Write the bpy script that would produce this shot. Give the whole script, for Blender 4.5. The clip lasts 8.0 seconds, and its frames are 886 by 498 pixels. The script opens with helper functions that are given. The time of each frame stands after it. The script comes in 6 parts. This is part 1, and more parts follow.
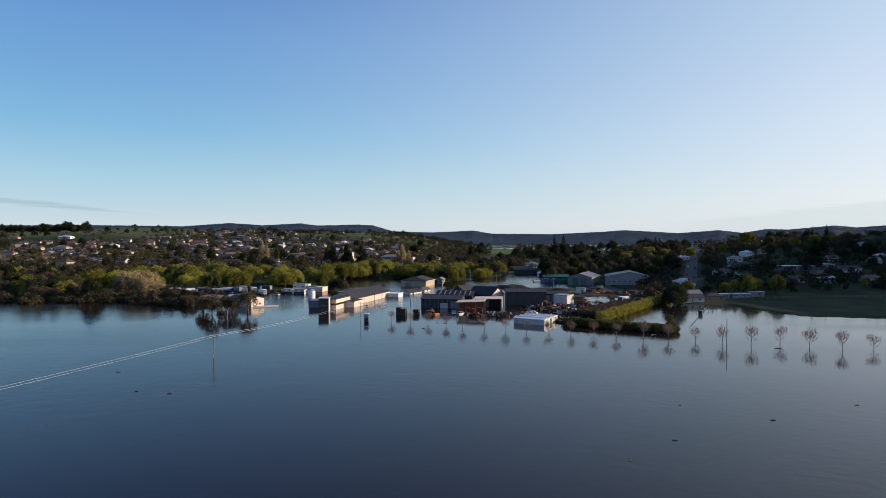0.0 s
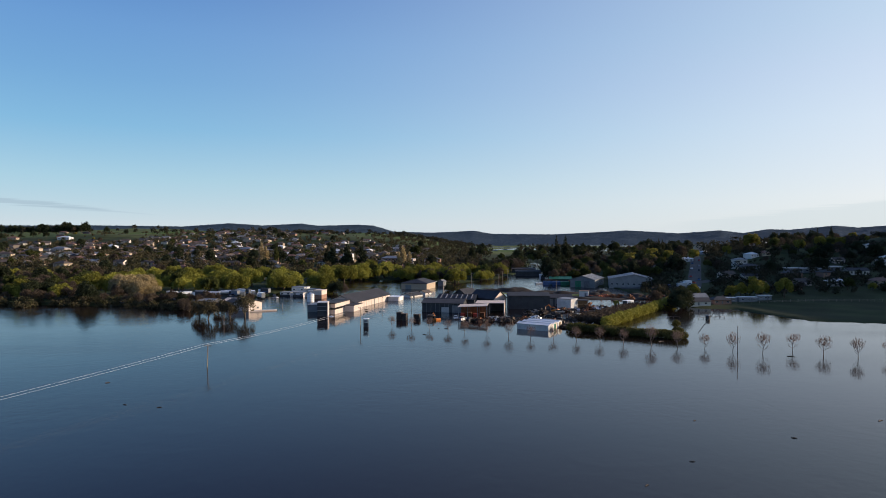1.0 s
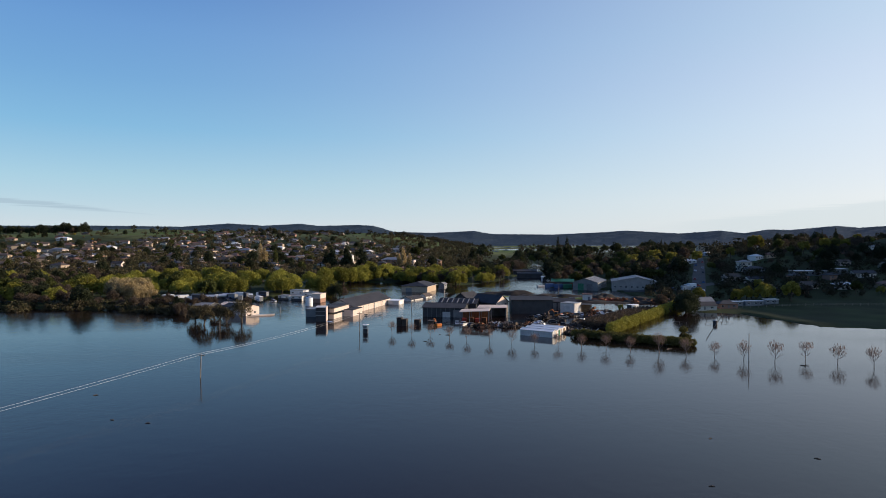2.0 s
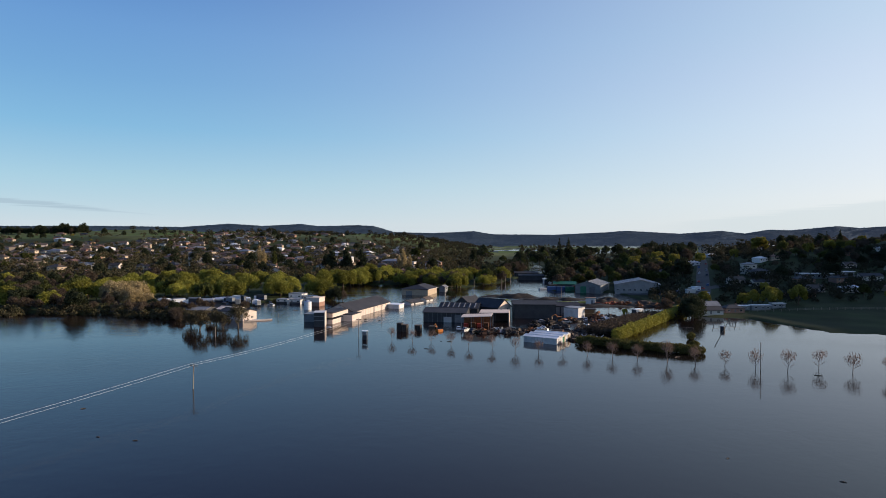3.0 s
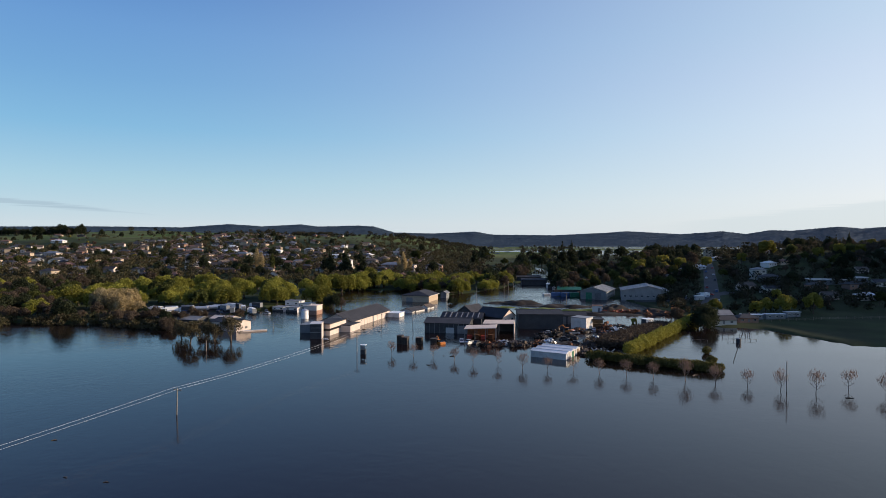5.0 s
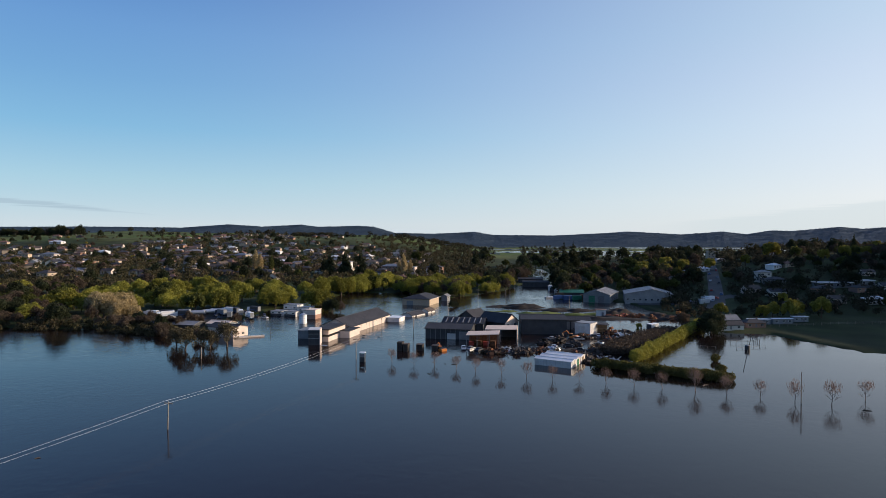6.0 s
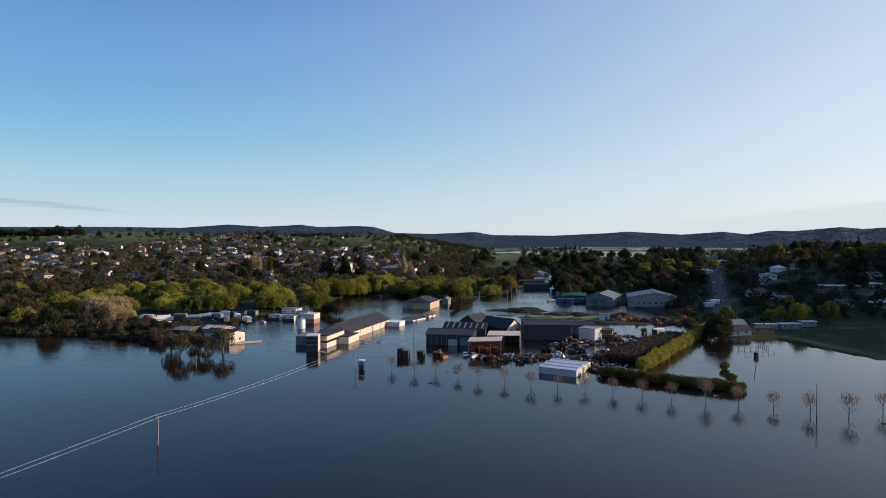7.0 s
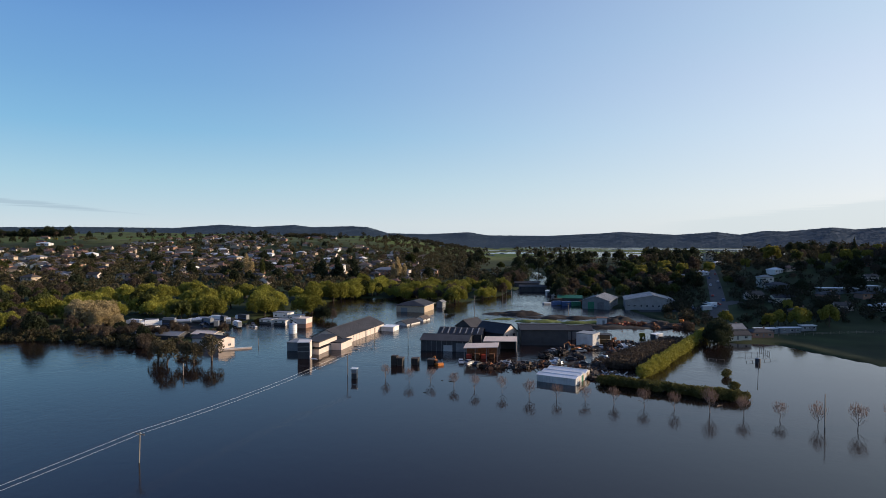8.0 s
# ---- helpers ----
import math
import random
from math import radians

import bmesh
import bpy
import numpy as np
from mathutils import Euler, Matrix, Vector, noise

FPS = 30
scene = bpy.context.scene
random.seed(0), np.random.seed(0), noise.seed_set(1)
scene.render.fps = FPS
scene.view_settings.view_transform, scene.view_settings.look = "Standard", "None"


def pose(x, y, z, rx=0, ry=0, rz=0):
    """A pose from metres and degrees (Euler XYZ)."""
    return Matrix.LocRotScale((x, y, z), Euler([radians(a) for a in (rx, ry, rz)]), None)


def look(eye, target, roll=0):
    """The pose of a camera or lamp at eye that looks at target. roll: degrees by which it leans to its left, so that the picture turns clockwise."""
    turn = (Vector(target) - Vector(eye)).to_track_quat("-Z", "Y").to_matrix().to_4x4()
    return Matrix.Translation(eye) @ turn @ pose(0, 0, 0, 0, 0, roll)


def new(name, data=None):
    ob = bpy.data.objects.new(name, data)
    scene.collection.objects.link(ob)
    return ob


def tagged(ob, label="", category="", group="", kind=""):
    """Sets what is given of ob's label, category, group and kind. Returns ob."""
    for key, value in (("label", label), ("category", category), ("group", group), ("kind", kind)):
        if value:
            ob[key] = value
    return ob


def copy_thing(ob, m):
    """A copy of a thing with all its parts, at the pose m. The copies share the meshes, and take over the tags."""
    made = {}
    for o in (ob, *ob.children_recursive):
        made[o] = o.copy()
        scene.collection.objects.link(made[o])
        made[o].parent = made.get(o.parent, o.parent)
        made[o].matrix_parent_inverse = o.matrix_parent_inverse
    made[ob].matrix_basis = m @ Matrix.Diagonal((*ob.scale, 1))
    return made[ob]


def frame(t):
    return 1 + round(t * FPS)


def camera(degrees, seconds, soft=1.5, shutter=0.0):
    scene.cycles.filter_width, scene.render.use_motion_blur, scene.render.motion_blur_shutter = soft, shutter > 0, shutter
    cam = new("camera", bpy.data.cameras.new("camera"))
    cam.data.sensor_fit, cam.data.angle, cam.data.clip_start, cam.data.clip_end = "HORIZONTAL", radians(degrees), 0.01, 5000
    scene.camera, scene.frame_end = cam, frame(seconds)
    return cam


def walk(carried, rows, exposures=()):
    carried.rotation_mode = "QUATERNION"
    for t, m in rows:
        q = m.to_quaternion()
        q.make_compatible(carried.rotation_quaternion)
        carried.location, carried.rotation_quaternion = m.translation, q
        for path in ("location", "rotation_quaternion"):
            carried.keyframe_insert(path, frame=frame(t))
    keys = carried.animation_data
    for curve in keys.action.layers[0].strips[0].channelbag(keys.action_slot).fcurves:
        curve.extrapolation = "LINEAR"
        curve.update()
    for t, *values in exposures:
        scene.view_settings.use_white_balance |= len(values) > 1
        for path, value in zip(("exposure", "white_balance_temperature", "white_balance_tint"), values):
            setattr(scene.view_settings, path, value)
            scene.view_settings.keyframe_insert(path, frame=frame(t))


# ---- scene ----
cam = camera(72.0, 8.0, 0.8)
ROWS = [
    (0.0, 0.0, 0.0, 33.15, -0.05), (0.5, -0.2, 2.9, 33.8, -0.03), (1.0, -0.41, 5.8, 34.47, -0.01), (1.5, -0.62, 8.69, 35.19, 0.0),
    (3.0, -1.26, 17.31, 37.42, 0.015), (3.5, -1.48, 20.18, 38.19, 0.017), (4.0, -1.7, 23.04, 38.97, 0.02), (4.5, -1.92, 25.89, 39.75, 0.02),
    (6.0, -2.61, 34.44, 42.09, 0.036), (6.5, -2.84, 37.29, 42.85, 0.036), (7.0, -3.08, 40.13, 43.59, 0.036), (7.5, -3.32, 42.97, 44.31, 0.03),
    (7.8, -3.46, 44.68, 44.72, 0.01), (7.9, -3.51, 45.25, 44.86, -0.08), (8.0, -3.56, 45.82, 45.0, -0.55),
]
EXPOSURE = 0.42
walk(cam, [(t, pose(x, y, z, 88.94, 0, yaw)) for t, x, y, z, yaw in ROWS], [(0.0, EXPOSURE), (8.0, EXPOSURE)])

# ---- light: a low sun from the right, a clear evening sky ----
SUN_AZ, SUN_EL = 84.0, 14.0        # degrees clockwise from straight ahead (+y); above the horizon
world = bpy.data.worlds.new("sky")
scene.world = world
world.use_nodes = True
wn, wl = world.node_tree.nodes, world.node_tree.links
sky = wn.new("ShaderNodeTexSky")
sky.sky_type, sky.sun_disc = "NISHITA", False
sky.sun_elevation, sky.sun_rotation = radians(SUN_EL), radians(SUN_AZ)
sky.air_density, sky.dust_density, sky.ozone_density, sky.altitude = 0.88, 1.0, 3.0, 50
SKY_STRENGTH = 0.15
wn["Background"].inputs[1].default_value = SKY_STRENGTH


def sky_math(op, a, b=None, c=None):
    nd = wn.new("ShaderNodeMath")
    nd.operation = op
    for i, v in enumerate((a, b, c)):
        if v is None:
            continue
        if isinstance(v, (int, float)):
            nd.inputs[i].default_value = v
        else:
            wl.new(v, nd.inputs[i])
    return nd.outputs[0]


def sky_range(v, a, b):
    nd = wn.new("ShaderNodeMapRange")
    nd.interpolation_type = "SMOOTHSTEP"
    nd.inputs[1].default_value, nd.inputs[2].default_value = a, b
    wl.new(v, nd.inputs[0])
    return nd.outputs[0]


# two thin low clouds: a grey wisp over the town and a pale bank over the far right hills
co = wn.new("ShaderNodeTexCoord")
sep = wn.new("ShaderNodeSeparateXYZ")
wl.new(co.outputs["Generated"], sep.inputs[0])
az = sky_math("ARCTAN2", sep.outputs[0], sep.outputs[1])
el = sky_math("ARCSINE", sep.outputs[2])


def sky_ramp(rows):
    """Clear air by height: degrees above the horizon and the colour there (0 to 255 on a screen)."""
    nd = wn.new("ShaderNodeValToRGB")
    wl.new(sky_math("POWER", sky_math("MAXIMUM", sky_math("DIVIDE", el, math.pi / 2), 0.0), 0.5), nd.inputs[0])
    e = nd.color_ramp.elements
    while len(e) < len(rows):
        e.new(0.5)
    for i, (deg, *c) in enumerate(rows):
        e[i].position = (deg / 90) ** 0.5
        e[i].color = (*[(v / 255) ** 2.2 for v in c], 1)
    return nd.outputs[0]


# deep blue away from the sun, milky white towards it
away = sky_ramp([(0, 208, 221, 230), (1.2, 205, 220, 230), (5, 168, 206, 225), (9.3, 130, 184, 221), (13.3, 115, 167, 215), (17.3, 106, 155, 211), (23, 84, 130, 196), (40, 54, 90, 166), (90, 72, 116, 196)])
toward = sky_ramp([(0, 226, 231, 233), (3.3, 231, 235, 239), (9.3, 217, 229, 242), (13.3, 206, 221, 240), (17.3, 194, 215, 236), (40, 156, 184, 226), (90, 72, 116, 196)])
facing = sky_math("COSINE", sky_math("SUBTRACT", az, radians(SUN_AZ)))
span = wn.new("ShaderNodeMapRange")
span.inputs[1].default_value, span.inputs[2].default_value = -0.5, 0.68
wl.new(facing, span.inputs[0])
air = wn.new("ShaderNodeMix")
air.data_type = "RGBA"
wl.new(sky_math("POWER", span.outputs[0], 1.8), air.inputs[0])
wl.new(away, air.inputs[6])
wl.new(toward, air.inputs[7])
lift = wn.new("ShaderNodeVectorMath")
lift.operation = "SCALE"
lift.inputs["Scale"].default_value = 1 / (SKY_STRENGTH * 2 ** EXPOSURE)
wl.new(air.outputs[2], lift.inputs[0])
clear = wn.new("ShaderNodeMix")
clear.data_type = "RGBA"
clear.inputs[0].default_value = 0.9
wl.new(sky.outputs[0], clear.inputs[6])
wl.new(lift.outputs[0], clear.inputs[7])
wisp_line = sky_math("MULTIPLY_ADD", az, -0.085, -0.0035)
off = sky_math("ABSOLUTE", sky_math("SUBTRACT", el, wisp_line))
thick = sky_math("MULTIPLY", sky_range(az, -0.40, -0.60), 0.0058)
nz = wn.new("ShaderNodeTexNoise")
nz.inputs["Scale"].default_value, nz.inputs["Detail"].default_value = 30, 5
stretch = wn.new("ShaderNodeMapping")
stretch.inputs["Scale"].default_value = (0.5, 0.5, 14)
wl.new(co.outputs["Generated"], stretch.inputs["Vector"])
wl.new(stretch.outputs[0], nz.inputs["Vector"])
ragged = sky_math("MULTIPLY", thick, sky_math("MULTIPLY_ADD", nz.outputs["Fac"], 2.2, -0.35))
wisp = sky_math("MULTIPLY", sky_range(sky_math("SUBTRACT", ragged, off), -0.001, 0.003), sky_math("MULTIPLY", sky_range(az, -0.42, -0.47), 0.5))
bank_top = sky_math("ADD", sky_math("MULTIPLY_ADD", az, 0.105, -0.022), sky_math("MULTIPLY", nz.outputs["Fac"], 0.016))
bank = sky_math("MULTIPLY", sky_range(sky_math("SUBTRACT", bank_top, el), -0.002, 0.006), sky_math("MULTIPLY", sky_range(az, 0.3, 0.45), 0.5))
m1 = wn.new("ShaderNodeMix")
m1.data_type = "RGBA"
wl.new(wisp, m1.inputs[0])
wl.new(clear.outputs[2], m1.inputs[6])
m1.inputs[7].default_value = (1.75, 2.3, 2.8, 1)
m2 = wn.new("ShaderNodeMix")
m2.data_type = "RGBA"
wl.new(bank, m2.inputs[0])
wl.new(m1.outputs[2], m2.inputs[6])
m2.inputs[7].default_value = (3.1, 3.55, 3.75, 1)
wl.new(m2.outputs[2], wn["Background"].inputs[0])
sun = new("sun", bpy.data.lights.new("sun", "SUN"))
sun.data.energy, sun.data.angle, sun.data.color = 5.0, radians(0.6), (1.0, 0.80, 0.60)
sa, se = radians(SUN_AZ), radians(SUN_EL)
sun.matrix_world = look((0, 0, 200), (-math.sin(sa) * math.cos(se), -math.cos(sa) * math.cos(se), 200 - math.sin(se)))


# ---- materials ----
def rgb(c):
    return (c[0], c[1], c[2], 1.0)


def material(name, c1, c2, scale=1.0, rough=0.8, bump=0.0, metal=0.0, vary=0.0, fine=0.0, leaf=False, spec=0.3):
    """Two colours mixed by noise at two scales; vary: brightness change from object to object; leaf: also from leaf to leaf."""
    m = bpy.data.materials.new(name)
    m.use_nodes = True
    n, l = m.node_tree.nodes, m.node_tree.links
    b = n["Principled BSDF"]
    co = n.new("ShaderNodeTexCoord")
    nz = n.new("ShaderNodeTexNoise")
    nz.inputs["Scale"].default_value, nz.inputs["Detail"].default_value = scale, 6
    l.new(co.outputs["Object"], nz.inputs["Vector"])
    ramp = n.new("ShaderNodeMapRange")
    ramp.inputs[1].default_value, ramp.inputs[2].default_value = 0.3, 0.7
    l.new(nz.outputs["Fac"], ramp.inputs[0])
    mix = n.new("ShaderNodeMix")
    mix.data_type = "RGBA"
    mix.inputs[6].default_value, mix.inputs[7].default_value = rgb(c1), rgb(c2)
    fac = ramp.outputs[0]
    if leaf:
        geo = n.new("ShaderNodeNewGeometry")
        av = n.new("ShaderNodeMath")
        av.operation = "MULTIPLY_ADD"
        av.inputs[1].default_value, av.inputs[2].default_value = 0.6, 0.0
        l.new(geo.outputs["Random Per Island"], av.inputs[0])
        ad = n.new("ShaderNodeMath")
        ad.operation = "MULTIPLY_ADD"
        ad.inputs[1].default_value = 0.4
        l.new(fac, ad.inputs[0])
        l.new(av.outputs[0], ad.inputs[2])
        fac = ad.outputs[0]
    l.new(fac, mix.inputs[0])
    col = mix.outputs[2]
    if vary or fine:
        hsv = n.new("ShaderNodeHueSaturation")
        oi = n.new("ShaderNodeObjectInfo")
        mr = n.new("ShaderNodeMapRange")
        mr.inputs[3].default_value, mr.inputs[4].default_value = 1 - vary, 1 + vary
        l.new(oi.outputs["Random"], mr.inputs[0])
        val = mr.outputs[0]
        if fine:
            nf = n.new("ShaderNodeTexNoise")
            nf.inputs["Scale"].default_value, nf.inputs["Detail"].default_value = scale * 9, 3
            l.new(co.outputs["Object"], nf.inputs["Vector"])
            mf = n.new("ShaderNodeMapRange")
            mf.inputs[1].default_value, mf.inputs[2].default_value = 0.25, 0.75
            mf.inputs[3].default_value, mf.inputs[4].default_value = 1 - fine, 1 + fine
            l.new(nf.outputs["Fac"], mf.inputs[0])
            mu = n.new("ShaderNodeMath")
            mu.operation = "MULTIPLY"
            l.new(val, mu.inputs[0])
            l.new(mf.outputs[0], mu.inputs[1])
            val = mu.outputs[0]
        l.new(val, hsv.inputs["Value"])
        l.new(col, hsv.inputs["Color"])
        col = hsv.outputs[0]
    l.new(col, b.inputs["Base Color"])
    b.inputs["Roughness"].default_value, b.inputs["Metallic"].default_value = rough, metal
    b.inputs["Specular IOR Level"].default_value = 0.08 if leaf else spec
    if bump:
        bp = n.new("ShaderNodeBump")
        bp.inputs["Strength"].default_value, bp.inputs["Distance"].default_value = bump, 0.1
        l.new(nz.outputs["Fac"], bp.inputs["Height"])
        l.new(bp.outputs[0], b.inputs["Normal"])
    if leaf:
        tr = n.new("ShaderNodeBsdfTranslucent")
        l.new(col, tr.inputs["Color"])
        ms = n.new("ShaderNodeMixShader")
        ms.inputs[0].default_value = 0.3
        l.new(b.outputs[0], ms.inputs[1])
        l.new(tr.outputs[0], ms.inputs[2])
        l.new(ms.outputs[0], n["Material Output"].inputs["Surface"])
    return m


M = {
    "cream_wall": material("cream_wall", (0.60, 0.50, 0.44), (0.50, 0.42, 0.37), 0.4, 0.75, 0.1, fine=0.08),
    "white_wall": material("white_wall", (0.64, 0.62, 0.60), (0.52, 0.50, 0.48), 0.5, 0.7, 0.1, vary=0.08, fine=0.06),
    "grey_wall": material("grey_wall", (0.20, 0.21, 0.22), (0.14, 0.15, 0.16), 0.4, 0.7, 0.1, vary=0.1, fine=0.1),
    "dark_wall": material("dark_wall", (0.048, 0.050, 0.056), (0.030, 0.032, 0.036), 0.4, 0.65, 0.1, fine=0.15),
    "hall_wall": material("hall_wall", (0.25, 0.25, 0.25), (0.19, 0.19, 0.195), 0.4, 0.7, 0.1, fine=0.08),
    "pale_steel": material("pale_steel", (0.55, 0.56, 0.57), (0.42, 0.42, 0.42), 0.5, 0.45, 0.1, 0.3, fine=0.1),
    "dark_roof": material("dark_roof", (0.040, 0.040, 0.045), (0.024, 0.025, 0.029), 0.25, 0.8, 0.1, 0.0, vary=0.15, fine=0.15),
    "grey_roof": material("grey_roof", (0.22, 0.22, 0.22), (0.14, 0.14, 0.145), 0.3, 0.55, 0.1, 0.1, vary=0.2, fine=0.12),
    "pale_roof": material("pale_roof", (0.66, 0.53, 0.43), (0.54, 0.43, 0.35), 0.3, 0.85, 0.1, 0.0, fine=0.12),
    "silver_roof": material("silver_roof", (0.70, 0.69, 0.68), (0.54, 0.53, 0.52), 0.3, 0.7, 0.1, 0.0, fine=0.1),
    "red_roof": material("red_roof", (0.16, 0.085, 0.062), (0.11, 0.06, 0.045), 0.6, 0.8, 0.2, vary=0.2, fine=0.2),
    "brown_roof": material("brown_roof", (0.10, 0.075, 0.06), (0.06, 0.048, 0.04), 0.6, 0.8, 0.2, vary=0.25, fine=0.2),
    "brick": material("brick_wall", (0.28, 0.165, 0.12), (0.20, 0.12, 0.088), 2.0, 0.85, 0.2, vary=0.15, fine=0.2),
    "buff_brick": material("buff_brick", (0.44, 0.35, 0.26), (0.34, 0.27, 0.20), 2.0, 0.85, 0.2, vary=0.15, fine=0.2),
    "weatherboard": material("weatherboard", (0.52, 0.50, 0.45), (0.42, 0.40, 0.36), 1.0, 0.7, 0.1, vary=0.12, fine=0.08),
    "glass": material("window_glass", (0.015, 0.018, 0.022), (0.03, 0.033, 0.04), 0.8, 0.06, spec=0.6),
    "frame": material("window_frame", (0.6, 0.58, 0.55), (0.5, 0.48, 0.45), 2.0, 0.5),
    "door": material("door_paint", (0.16, 0.16, 0.17), (0.10, 0.10, 0.11), 1.0, 0.5, vary=0.3),
    "timber": material("timber", (0.23, 0.17, 0.11), (0.14, 0.10, 0.07), 2.0, 0.85, 0.3, fine=0.2),
    "pole_wood": material("pole_wood", (0.28, 0.24, 0.19), (0.18, 0.15, 0.12), 2.0, 0.85, 0.3, fine=0.2),
    "wire": material("wire", (0.7, 0.7, 0.7), (0.6, 0.6, 0.6), 2.0, 0.4, 0, 0.4),
    "bark": material("bark", (0.10, 0.075, 0.055), (0.06, 0.047, 0.036), 3.0, 0.9, 0.4, vary=0.2),
    "pale_bark": material("pale_bark", (0.22, 0.17, 0.14), (0.14, 0.105, 0.085), 3.0, 0.9, 0.4, vary=0.15),
    "willow": material("willow_leaf", (0.265, 0.245, 0.042), (0.14, 0.145, 0.028), 0.25, 0.7, vary=0.38, leaf=True),
    "yellow": material("yellow_leaf", (0.28, 0.24, 0.045), (0.15, 0.135, 0.028), 0.3, 0.7, vary=0.2, leaf=True),
    "green": material("green_leaf", (0.075, 0.082, 0.022), (0.042, 0.050, 0.016), 0.25, 0.7, vary=0.3, leaf=True),
    "dark": material("dark_leaf", (0.036, 0.044, 0.022), (0.022, 0.028, 0.016), 0.3, 0.75, vary=0.2, leaf=True),
    "brown": material("brown_twig", (0.105, 0.080, 0.058), (0.062, 0.048, 0.036), 0.3, 0.85, vary=0.2, leaf=True),
    "buff": material("buff_twig", (0.40, 0.31, 0.16), (0.28, 0.215, 0.11), 0.3, 0.85, vary=0.1, leaf=True),
    "hedge": material("hedge_leaf", (0.27, 0.25, 0.045), (0.19, 0.18, 0.035), 0.3, 0.75, leaf=True),
    "hedge_dark": material("hedge_shade_leaf", (0.13, 0.12, 0.035), (0.065, 0.06, 0.02), 0.3, 0.8, leaf=True),
    "olive": material("olive_leaf", (0.115, 0.092, 0.055), (0.060, 0.055, 0.030), 0.3, 0.85, vary=0.15, leaf=True),
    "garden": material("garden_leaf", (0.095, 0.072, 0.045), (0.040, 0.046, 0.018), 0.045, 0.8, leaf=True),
    # darker copy of the garden leaf, shade put into its colour
    "garden_shaded": material("garden_shade_leaf", (0.056, 0.046, 0.032), (0.026, 0.032, 0.016), 0.045, 0.8, leaf=True),
    "earth": material("earth", (0.034, 0.026, 0.021), (0.016, 0.013, 0.011), 0.3, 0.95, 0.6, fine=0.3),
    "grass": material("grass_patch", (0.13, 0.155, 0.03), (0.075, 0.09, 0.022), 0.3, 0.9, 0.5, fine=0.3),
    "asphalt": material("asphalt", (0.042, 0.042, 0.043), (0.03, 0.03, 0.031), 0.3, 0.85, 0.1, fine=0.15),
    "rust": material("rusted_steel", (0.22, 0.085, 0.035), (0.10, 0.045, 0.025), 1.2, 0.85, 0.3, vary=0.4, fine=0.25),
    "scrap": material("scrap_metal", (0.10, 0.07, 0.05), (0.03, 0.028, 0.027), 0.5, 0.7, 0.3, 0.3, vary=0.4, fine=0.3),
    "orange": material("orange_paint", (0.60, 0.20, 0.035), (0.45, 0.14, 0.03), 1.0, 0.5, 0.1, vary=0.1, fine=0.1),
    "red": material("red_paint", (0.42, 0.05, 0.03), (0.30, 0.04, 0.025), 1.0, 0.5, 0.1, vary=0.2),
    "blue": material("blue_paint", (0.05, 0.11, 0.26), (0.035, 0.08, 0.18), 1.0, 0.5, 0.1, vary=0.2),
    "green_paint": material("green_paint", (0.03, 0.16, 0.09), (0.02, 0.11, 0.065), 1.0, 0.5, 0.1),
    "white": material("white_paint", (0.78, 0.78, 0.78), (0.68, 0.68, 0.68), 1.0, 0.4, vary=0.06, fine=0.05),
    "silver": material("silver_paint", (0.42, 0.43, 0.45), (0.36, 0.37, 0.39), 1.0, 0.35, 0, 0.4, vary=0.2),
    "black": material("black_rubber", (0.022, 0.022, 0.023), (0.015, 0.015, 0.016), 2.0, 0.7),
    "dark_box": material("dark_box", (0.045, 0.037, 0.033), (0.028, 0.024, 0.022), 1.0, 0.75, 0.2, vary=0.2, fine=0.2),
    # forest of the far hills, tinted blue to stand in for haze
    "far_wood_hazy": material("far_wood_hazy", (0.053, 0.080, 0.104), (0.047, 0.072, 0.095), 0.01, 0.9, leaf=True),
}


